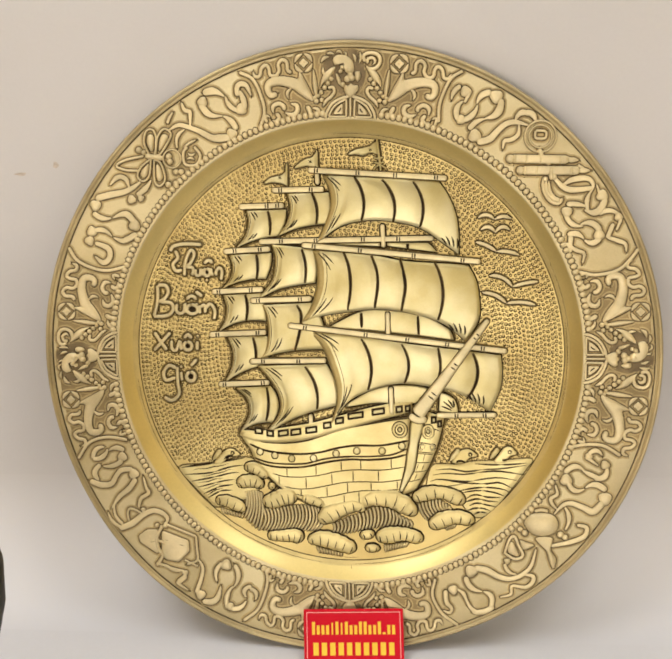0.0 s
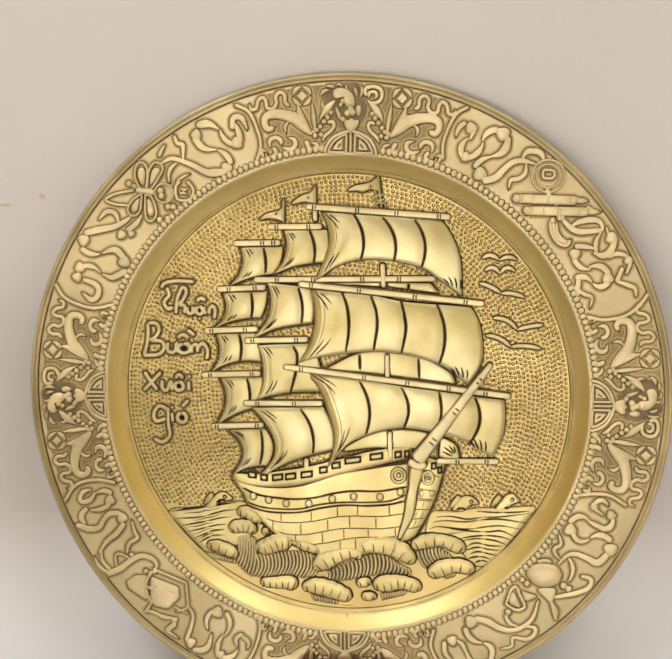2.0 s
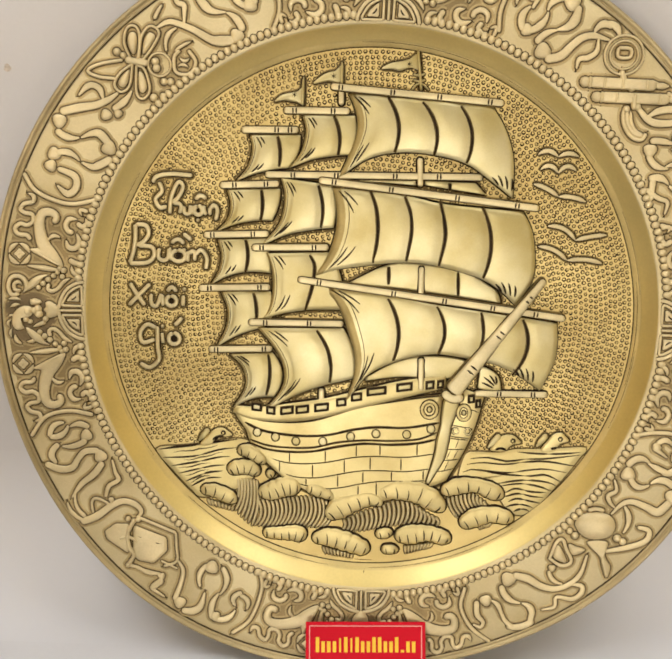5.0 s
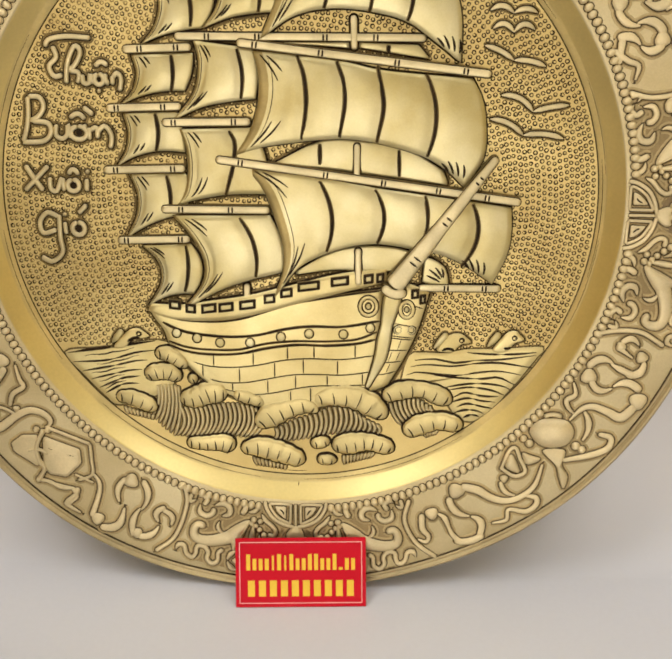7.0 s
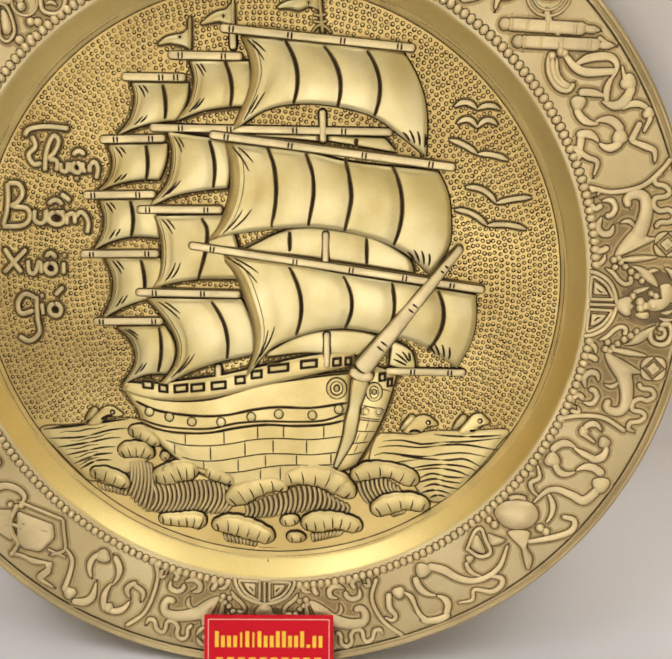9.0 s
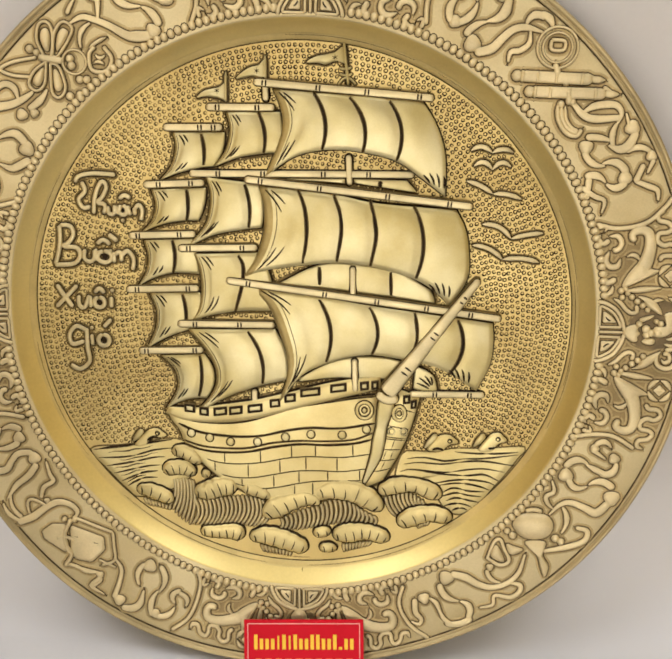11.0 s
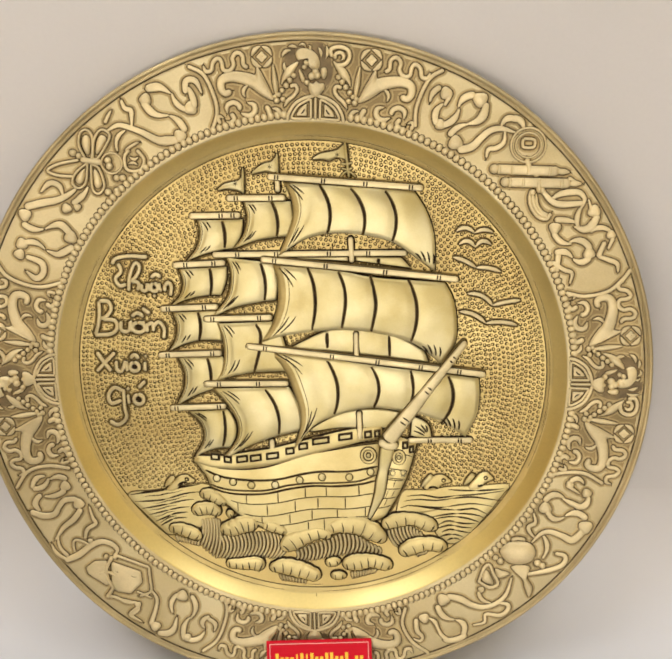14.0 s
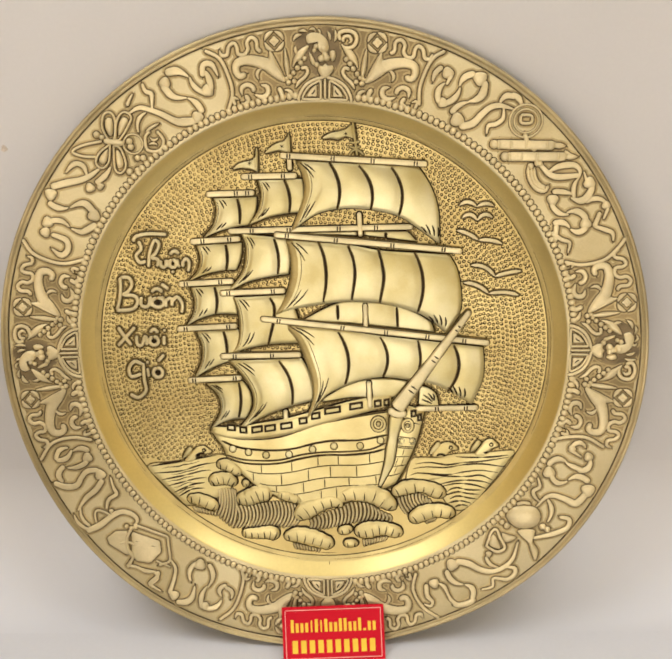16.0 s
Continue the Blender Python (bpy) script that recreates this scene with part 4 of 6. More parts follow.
# rail with its row of openings
rail = Patch([(-105.8, -75.0), (-85.0, -75.3), (-63.1, -72.0), (-36.9, -67.7), (-15.2, -62.2), (6.4, -56.5), (22.0, -52.3), (41.9, -48.5), (63.3, -46.7)], [(63.3, -46.7), (63.4, -51.6), (63.5, -56.0)], [(-109.2, -80.3), (-91.7, -86.1), (-63.2, -87.0), (-36.9, -83.1), (-8.6, -75.2), (12.0, -69.5), (31.5, -64.3), (63.5, -56.0)], [(-105.8, -75.0), (-108.0, -76.8), (-109.2, -80.3)], 2.2, 1.8)
rail_ob = sheet("deck_rail", rail, plate, ns=36, nt=6, mats=(HULLBRASS, PATINA))
for u, v, wide in ((-64.8, -77.3, 10.5), (-52.2, -76.2, 10.5), (-36.6, -74.1, 11.5), (-20.5, -69.4, 8), (-8.3, -64.8, 8.5), (7.8, -59.6, 15.5), (30.2, -55.7, 12.5), (50.7, -53.6, 6.5), (59.0, -52.8, 5), (-78.0, -77.6, 7), (-89.5, -75.0, 8), (84.1, -64.3, 5), (89.7, -68.2, 4)):
    slope = 0.14 if u > -70 else -0.1
    w = 3.9 if u < 90 else 5.2
    for k, (x, h, mats, up) in enumerate(((wide, 6.4, (PATINA, PATINA), 0.5), (wide - 3.0, 3.2, (GOLD, PATINA), 0.9))):
        c = [(u + dx * x / 2, v + dy * h / 2 + slope * dx * x / 2) for dx, dy in ((-1, -1), (-0.9, -1), (0, -1), (0.9, -1), (1, -1), (1, -0.8), (1, 0.8), (1, 1), (0.9, 1), (0, 1), (-0.9, 1), (-1, 1), (-1, 0.8), (-1, -0.8))]
        pad("rail_opening" if k == 0 else "rail_panel", c, up, rail_ob, base=well, lift=w, skirt=0.3, round_=0.3, n=42, mats=mats, take=False)
sheer = spline([(-108.0, -77.9), (-98.6, -82.9), (-83.1, -86.9), (-61.1, -87.6), (-42.3, -85.3), (-23.4, -79.3), (-4.7, -73.1), (13.9, -69.6), (41.6, -64.8), (60.5, -62.5)], 41)
for k in range(8):
    cut("moulding_line", [side.on(*q, 0.2) for q in sheer[max(0, 5 * k - 1):5 * k + 7]], random.uniform(0.9, 1.3), hull, first=1, last=1, halo=0.4)

# bowsprit with its bindings and collar
a, b = [(137.4, 33.8), (68.3, -58.2)]
spar = ridge("bowsprit", [a, b], 5.0, 3.0, plate, base=well, lift=6.4, wide_end=14.0, skirt=0.4, flat=0.7, mats=(SPAR, PATINA))
for x, half_w in ((0.15, 2.2), (0.19, 2.2), (0.46, 3.4), (0.5, 3.4), (0.77, 4.6), (0.81, 4.6)):
    d = (np.array(b) - np.array(a)) / math.dist(a, b)
    m = np.array(a) + (np.array(b) - np.array(a)) * x
    e = np.array([-d[1], d[0]]) * half_w
    cut("binding", [(*(m - e * 0.5), 9.35), (*(m + e * 0.2), 9.4), (*(m + e * 0.9), 9.1)], 1.9, spar, up=0.3, swell=True)
ridge("collar", [(61.0, -58.0), (66.0, -62.3), (71.0, -63.6), (77.5, -62.0)], 6.6, 2.0, plate, base=well, lift=7.4, flat=0.7, skirt=0.4, mats=(SPAR, PATINA))

# ---------------------------------------------------------------- sea
def water(name, outline, lines, fine):
    """A low flat field of sea, with long engraved wave lines."""
    sea = pad(name, outline, 0.9, plate, base=well, skirt=0.4, round_=0.1, n=60, mats=(HULLBRASS, PATINA))
    for pts in lines:
        c = spline(pts, 13)
        for k in range(2):
            cut("wave_line", [(*q, 0.86) for q in c[6 * k:6 * k + 7]], random.uniform(1.9, 2.6), sea, up=0.12, first=1 if k else 0, last=0 if k else 1)
    for p, q in zip(lines, lines[1:]):
        a, b = spline(p, 13), spline(q, 13)
        if np.mean(np.abs(a - b)[:, 1]) < 4.2:
            continue
        for x in fine:
            x0 = random.uniform(0.0, 0.35)
            c = (a * (1 - x) + b * x)[int(12 * x0):int(12 * x0) + 8]
            cut("wave_line", [(u, v + 0.5 * math.sin(0.4 * u), 0.86) for u, v in c], random.uniform(1.3, 1.8), sea, up=0.1)


water("sea", [(-173.9, -113.9), (-150.1, -110.3), (-133.2, -108.0), (-105.8, -103.2), (-91.7, -110.3), (-90.9, -133.1), (-110.6, -148.4), (-136.3, -154.7), (-145.2, -148.4), (-160.1, -132.2)],
      ([(-171.8, -114.0), (-150.1, -110.8), (-133.2, -108.4), (-105.8, -103.6)], [(-168.1, -121.1), (-142.3, -119.2), (-121.0, -113.0), (-106.3, -111.0)], [(-161.5, -128.2), (-138.5, -123.7), (-121.4, -119.5), (-112.2, -118.8)], [(-155.6, -134.5), (-134.6, -129.0), (-125.2, -126.9), (-116.8, -126.2)], [(-149.8, -141.2), (-139.3, -136.5), (-130.7, -133.0), (-118.8, -131.4)], [(-145.0, -145.3), (-135.3, -139.6), (-128.9, -137.5), (-119.6, -137.2)]), (0.45,))
swell = [
    [(123.3, -108.7), (143.1, -109.8), (173.3, -107.8)], [(85.4, -115.4), (99.2, -114.1), (116.0, -117.0), (128.1, -114.7), (146.3, -113.9), (173.4, -110.0)], [(82.5, -120.4), (94.7, -118.5), (113.0, -119.6), (128.2, -117.3), (146.4, -116.2), (170.9, -119.8)],
    [(79.5, -127.0), (86.3, -124.6), (101.0, -125.8), (116.3, -126.7), (131.5, -124.1), (146.7, -122.7), (163.6, -125.5)], [(99.5, -126.8), (116.4, -128.4), (134.8, -128.9), (146.9, -127.6), (158.8, -133.2)], [(107.4, -136.2), (124.2, -133.1), (138.0, -132.7), (150.3, -134.4), (155.6, -136.9)],
]
ripples = [
    [(109.0, -138.4), (125.8, -135.7), (141.3, -137.6), (151.6, -141.3)], [(113.8, -144.3), (122.9, -140.0), (135.3, -142.4), (147.6, -142.7)], [(112.4, -148.0), (124.6, -144.3), (135.5, -146.3), (145.4, -147.1)],
    [(117.2, -151.5), (124.8, -148.6), (135.7, -150.7), (143.4, -152.1)], [(115.8, -156.2), (125.0, -153.6), (137.4, -156.3)], [(122.1, -160.1), (128.2, -157.6), (134.4, -159.1)],
]
water("sea", [(81.1, -112.3), (91.4, -109.5), (106.6, -109.7), (123.3, -106.4), (146.0, -105.9), (177.9, -103.8), (173.6, -112.3), (162.3, -128.8), (153.6, -139.9), (143.5, -153.5), (129.9, -162.9), (117.4, -159.2), (106.1, -142.8), (92.0, -133.3), (76.6, -135.3)], swell + ripples, ())

# curved hatching of the breakers
def breaker(top, foot, n, bow_):
    """Ribs of water that fall from one line to another and swing over on the way."""
    a, b = spline(top, n), spline(foot, n)
    for p, q in zip(a, b):
        m = 0.45 * p + 0.55 * q + np.array((bow_, 0))
        ridge("breaker_line", [tuple(p), tuple(m), tuple(q)], 2.5, 1.7, plate, base=well, first=1, last=0, skirt=0.42, mats=(SPAR, PATINA))


breaker([(-106.0, -138.0), (-98.0, -137.0), (-90.5, -139.0)], [(-111.0, -163.0), (-104.0, -172.0), (-95.0, -179.5)], 7, 3.0)
breaker([(-89.5, -155.5), (-75.5, -154.0), (-62.0, -152.5), (-48.0, -151.5), (-36.0, -153.5), (-30.0, -157.0)], [(-93.0, -179.0), (-82.0, -180.0), (-68.0, -178.5), (-54.0, -178.0), (-44.0, -179.5), (-35.0, -178.0)], 18, 4.5)
breaker([(-18.0, -171.0), (-3.0, -163.5), (12.0, -158.5), (24.0, -153.0), (38.0, -154.5), (49.0, -162.0), (58.0, -167.0)], [(-20.0, -181.5), (-4.0, -181.5), (8.0, -179.0), (19.0, -177.0), (34.0, -174.0), (46.0, -173.5), (58.0, -175.0)], 22, 2.6)
breaker([(68.0, -149.0), (78.0, -146.0), (88.0, -145.0), (98.0, -151.0)], [(77.0, -167.0), (83.0, -163.0), (92.0, -157.5), (102.0, -156.0)], 10, -2.0)
breaker([(-131.4, -155.8), (-110.3, -162.2)], [(-129.1, -162.2), (-111.4, -166.6)], 8, 0.0)
breaker([(-34.8, -195.1), (-10.5, -201.0)], [(-32.3, -202.6), (-11.3, -205.8)], 9, 0.0)
breaker([(33.6, -192.3), (56.5, -189.0)], [(34.3, -200.3), (53.1, -194.7)], 9, 0.0)
breaker([(92.8, -170.5), (103.6, -169.4)], [(95.6, -176.9), (101.5, -174.6)], 5, 0.0)

# rounded foam crests, each a bent roll with its own swelling
def foam(pts, widths, lobes):
    crest = ridge("foam_crest", pts, max(widths), 3.0, plate, base=well, lift=1.5, knots=lobes, knot=0.12, skirt=0.85, flat=0.5, mats=(FOAM, PATINA), widths=widths)
    c = spline(pts, lobes * 2 + 1)
    run = np.linspace(0, 1, len(widths))
    for k in range(1, lobes * 2, 2):
        d = c[min(k + 1, len(c) - 1)] - c[k - 1]
        e = np.array((-d[1], d[0])) / (np.hypot(*d) + 1e-9) * 0.46 * np.interp(k / (2 * lobes), run, widths)
        e = e if e[1] < 0 else -e
        long = random.uniform(0.1, 0.7)
        cut("foam_fold", [(*(c[k] + e), 3.5), (*(c[k] + e * 0.4 + d * 0.06), 4.5), (*(c[k] - e * long), 4.45)], random.uniform(0.8, 1.2), crest, first=1)


foam([(-106, -113), (-97, -113), (-88, -118.5), (-83, -123.5)], (8, 12, 11, 6), 4)
foam([(-114, -131), (-106, -127.5), (-96, -127.5), (-88, -133)], (11, 13, 13, 8), 5)
foam([(-137, -147.5), (-126, -148), (-114, -153), (-107.5, -158)], (8, 12, 13, 7), 4)
foam([(-89, -148), (-79, -147.5), (-66, -143), (-53.5, -143)], (11, 17, 18, 16), 6)
foam([(-49, -143.5), (-40, -145.5), (-30, -149.5), (-26, -152.5)], (8, 11, 9, 4), 3)
foam([(-32, -169), (-22, -161), (-8, -155), (6, -152), (14, -157)], (10, 20, 15, 12, 6), 6)
foam([(11, -147.5), (26, -143.7), (42, -145), (55, -151.5), (65, -160.5)], (8, 17, 19, 19, 9), 6)
foam([(62.5, -144.5), (76, -138.8), (91, -137.8), (105, -143), (113, -147.5)], (10, 15, 12, 15, 8), 6)
foam([(78.5, -172.5), (91, -165.5), (104, -162.5), (115, -164.5), (122, -167)], (12, 17, 14, 14, 7), 5)
foam([(25, -184), (38, -182), (52, -180.5), (66, -184.5), (71, -187.5)], (12, 18, 14, 13, 5), 7)
foam([(-44, -188), (-30, -186.5), (-15, -190), (-1, -195.5), (4, -197.5)], (8, 17, 18, 14, 8), 6)
foam([(-85, -184), (-70, -184), (-58, -183.5), (-49, -187)], (9, 11.5, 14, 16), 6)
foam([(9, -183), (16, -181.5), (23, -180)], (7, 10, 6), 2)
foam([(14, -196.5), (21, -195.5), (28, -196.5)], (7, 9, 5), 2)
foam([(-82, -133.5), (-75.5, -131)], (8, 7), 1)

# dolphins leaping from the water
def dolphin_on(body, tail, eye, fin):
    dolphin = pad("dolphin", body, 2.2, plate, base=well, round_=0.3, n=44, mats=(HULLBRASS, PATINA))
    ridge("tail", [tail[0], tail[2]], 5.0, 1.8, dolphin, base=well, first=0, last=1, skirt=0.7, flat=0.5)
    u, v = eye[0]
    ring("eye", (u, v), 1.5, 1.5, 0.6, 0.4, dolphin, base=well, lift=2.1, mats=(PATINA, PATINA))
    cut("fin_cut", [(*q, 2.05) for q in fin], 2.6, dolphin, up=0.3, first=1, last=1)


dolphin_on([(-137.4, -108.8), (-130.7, -101.0), (-124.5, -95.5), (-118.1, -94.3), (-114.1, -96.9), (-110.2, -100.5), (-116.1, -101.3), (-120.3, -101.6), (-124.6, -104.6), (-128.3, -108.9), (-133.4, -110.2)], [(-138.5, -106.1), (-136.1, -94.9), (-129.9, -95.8), (-132.8, -101.9)], [(-117.6, -98.2)], [(-126.3, -104.6), (-121.9, -101.2), (-116.9, -101.2)])
dolphin_on([(100.9, -107.2), (106.7, -98.7), (112.0, -94.9), (118.1, -94.6), (122.9, -97.7), (125.7, -101.1), (120.4, -101.9), (116.4, -104.9), (113.1, -108.2), (106.6, -109.0)], [(98.9, -106.3), (103.1, -95.6), (108.4, -94.5), (105.0, -102.1)], [(118.8, -99.3)], [(105.0, -107.3), (109.1, -105.6), (113.9, -107.4)])
dolphin_on([(141.4, -107.0), (147.1, -98.5), (152.0, -93.0), (157.6, -91.8), (161.2, -94.9), (164.0, -98.3), (158.4, -100.4), (155.6, -102.9), (152.8, -107.1), (147.1, -108.8)], [(137.8, -104.3), (141.5, -94.6), (146.3, -93.4), (143.1, -101.0)], [(156.8, -96.9)], [(149.5, -104.5), (152.0, -104.6), (154.4, -103.7)])

# gulls
for pts in ([(128.8, 129.6), (135.1, 132.7), (144.4, 128.0), (153.3, 130.8), (159.9, 128.2)], [(131.1, 118.2), (137.4, 121.4), (145.0, 115.7), (152.0, 121.1), (158.6, 117.6)], [(126.1, 107.4), (136.3, 104.0), (145.9, 97.8), (153.2, 97.9), (167.3, 93.9)], [(138.6, 74.9), (150.8, 73.2), (160.6, 64.1), (171.6, 67.1), (184.6, 68.6)], [(131.8, 59.0), (144.1, 56.4), (154.9, 48.2), (167.0, 49.3), (182.3, 46.2)]):
    a, b = pts[:3], pts[2:]
    gull = ridge("gull", a, 3.3, 1.5, plate, base=well, first=0, last=0, skirt=0.8, flat=0.5, mats=(SPAR, PATINA))
    ridge("wing", b, 3.3, 1.5, gull, base=well, first=0, last=0, skirt=0.8, flat=0.5, mats=(SPAR, PATINA))

# ---------------------------------------------------------------- the four words, raised
def letter(strokes, width=3.4):
    first_ob = None
    for s in strokes:
        if math.dist(s[0], s[-1]) < 2 and len(s) == 2:       # a dot
            u, v = s[0]
            pad("letter_dot", [(u + 1.6 * math.cos(a), v + 1.6 * math.sin(a)) for a in np.linspace(0, 5.2, 6)], 2.0, first_ob, base=well, n=12, skirt=0.5, mats=(SPAR, PATINA))
            continue
        ob = ridge("letter" if first_ob is None else "letter_stroke", s, width, 2.0, first_ob or plate, base=well, skirt=0.75, flat=0.5, mats=(SPAR, PATINA), halo=1.5)
        first_ob = first_ob or ob
        if len(s) == 9:                                          # the eye of a round letter is dark
            c = np.mean(np.array(s[:-1]), axis=0)
            pad("letter_eye", [tuple(c + (np.array(q) - c) * 0.45) for q in s[:-1]], 0.25, first_ob, base=well, skirt=0.1, round_=0.1, n=16, mats=(PATINA, PATINA))


def loop_o(c, rx, ry):
    return [(c[0][0] + rx * math.cos(a), c[0][1] + ry * math.sin(a)) for a in np.linspace(1.7, 1.7 + 2 * math.pi, 9)]


letter([[(-171.2, 105.0), (-167.9, 109.8), (-156.2, 111.9), (-139.5, 110.9)], [(-166.1, 105.7), (-163.9, 98.5), (-169.2, 92.2), (-166.1, 85.6), (-160.1, 86.5)]])                       # T
letter([[(-158.2, 80.8), (-156.4, 94.4), (-151.0, 105.5), (-147.1, 102.3), (-150.5, 94.4), (-156.2, 89.0)], [(-155.4, 88.6), (-149.5, 88.2), (-150.6, 81.1)]])                       # h
letter([[(-146.6, 87.0), (-146.3, 81.6), (-142.5, 81.2), (-141.1, 87.4), (-140.0, 80.3)]])                                                            # u
letter([loop_o([(-135.3, 83.7)], 3.2, 3.6), [(-130.5, 87.5), (-130.2, 82.1), (-128.6, 80.4)], [(-137.5, 92.0), (-133.2, 95.3), (-129.1, 92.5)], [(-135.9, 76.0), (-135.7, 75.6)]]) # a with hat and dot
letter([[(-126.1, 80.0), (-126.1, 86.3)], [(-126.0, 84.6), (-122.9, 88.0), (-120.1, 84.2), (-121.5, 75.9)]])                                               # n
letter([[(-186.2, 72.0), (-186.9, 56.4), (-191.5, 41.0)], [(-185.8, 72.0), (-177.7, 71.3), (-175.4, 65.0), (-179.5, 58.6), (-185.7, 55.1)], [(-183.9, 55.1), (-173.3, 54.0), (-171.4, 47.6), (-177.2, 41.6), (-191.9, 40.6)]], 3.5)  # B
letter([[(-167.3, 53.2), (-168.0, 45.9), (-163.9, 43.4), (-160.3, 46.0), (-159.2, 53.2), (-157.9, 43.5)]])                                                     # u
letter([loop_o([(-151.9, 47.4)], 5.6, 4.6), [(-157.4, 57.1), (-151.7, 60.5), (-147.1, 56.7)], [(-147.8, 65.2), (-141.0, 59.8)], [(-148.2, 51.2), (-146.0, 52.9)]])  # o with hat, grave and horn
letter([[(-144.6, 42.7), (-144.3, 51.3)], [(-144.0, 48.7), (-140.1, 51.3), (-139.0, 43.6)], [(-138.9, 47.9), (-133.6, 52.2), (-129.1, 45.9), (-130.2, 36.9)]])                # m
letter([[(-191.7, 24.8), (-185.9, 15.3), (-180.0, 6.9)], [(-175.5, 24.4), (-184.6, 15.3), (-193.2, 6.7)]])                                               # X
letter([[(-174.8, 16.4), (-174.6, 8.4), (-170.6, 6.7), (-166.2, 15.7), (-165.3, 6.6)]])                                                             # u
letter([loop_o([(-158.4, 10.7)], 4.2, 4.2), [(-161.5, 18.3), (-157.9, 21.9), (-154.2, 18.1)]])                                             # o with hat
letter([[(-148.6, 15.4), (-149.0, 6.6)], [(-147.8, 20.4), (-147.8, 19.8)]])                                                               # i
letter([[(-170.9, -11.8), (-178.6, -8.9), (-184.4, -15.6), (-182.4, -23.7), (-172.7, -21.2)], [(-170.3, -10.4), (-170.5, -26.7), (-169.7, -37.6), (-177.4, -44.5), (-185.4, -41.1)]])              # g
letter([[(-166.6, -15.5), (-166.0, -24.3)], [(-166.2, -10.2), (-166.3, -10.7)]], 3.0)                                                               # i
letter([loop_o([(-156.9, -20.2)], 4.5, 4.7), [(-156.3, -9.3), (-149.9, -2.9)]])                                                     # o with acute

# ---------------------------------------------------------------- relief on the rim
TILT = 3.0      # how far the topmost motif sits off the plumb line


def work(name, pts, width, height=2.3, parent=None, **more):
    more.setdefault("flat", 0.35)
    more.setdefault("mats", (RIMGOLD, RIMLINE))
    return ridge(name, pts, width * (0.97 if name == "ribbon" else 1.05), height * 0.88, parent or plate, base=rim, skirt=0.68, **more)


def lump(name, pts, height=2.4, parent=None, **more):
    more.setdefault("mats", (RIMGOLD, RIMLINE))
    return pad(name, pts, height, parent or plate, base=rim, skirt=0.68, **more)


def berry(c, r, parent=None, name="berry", height=2.4, round_=0.8):
    return lump(name, [(c[0] + r * math.cos(a), c[1] + r * math.sin(a)) for a in np.linspace(0, 2 * math.pi, 7)[:-1]], height, parent, n=14, round_=round_)


def around(pts, angle, flip=False):
    c, s, ct, st = math.cos(radians(angle)), math.sin(radians(angle)), math.cos(radians(TILT)), math.sin(radians(TILT))
    out = []
    for u, v in pts:
        x, y = u * ct - v * st, u * st + v * ct
        x = -x if flip else x
        out.append((x * c - y * s, x * s + y * c))
    return out


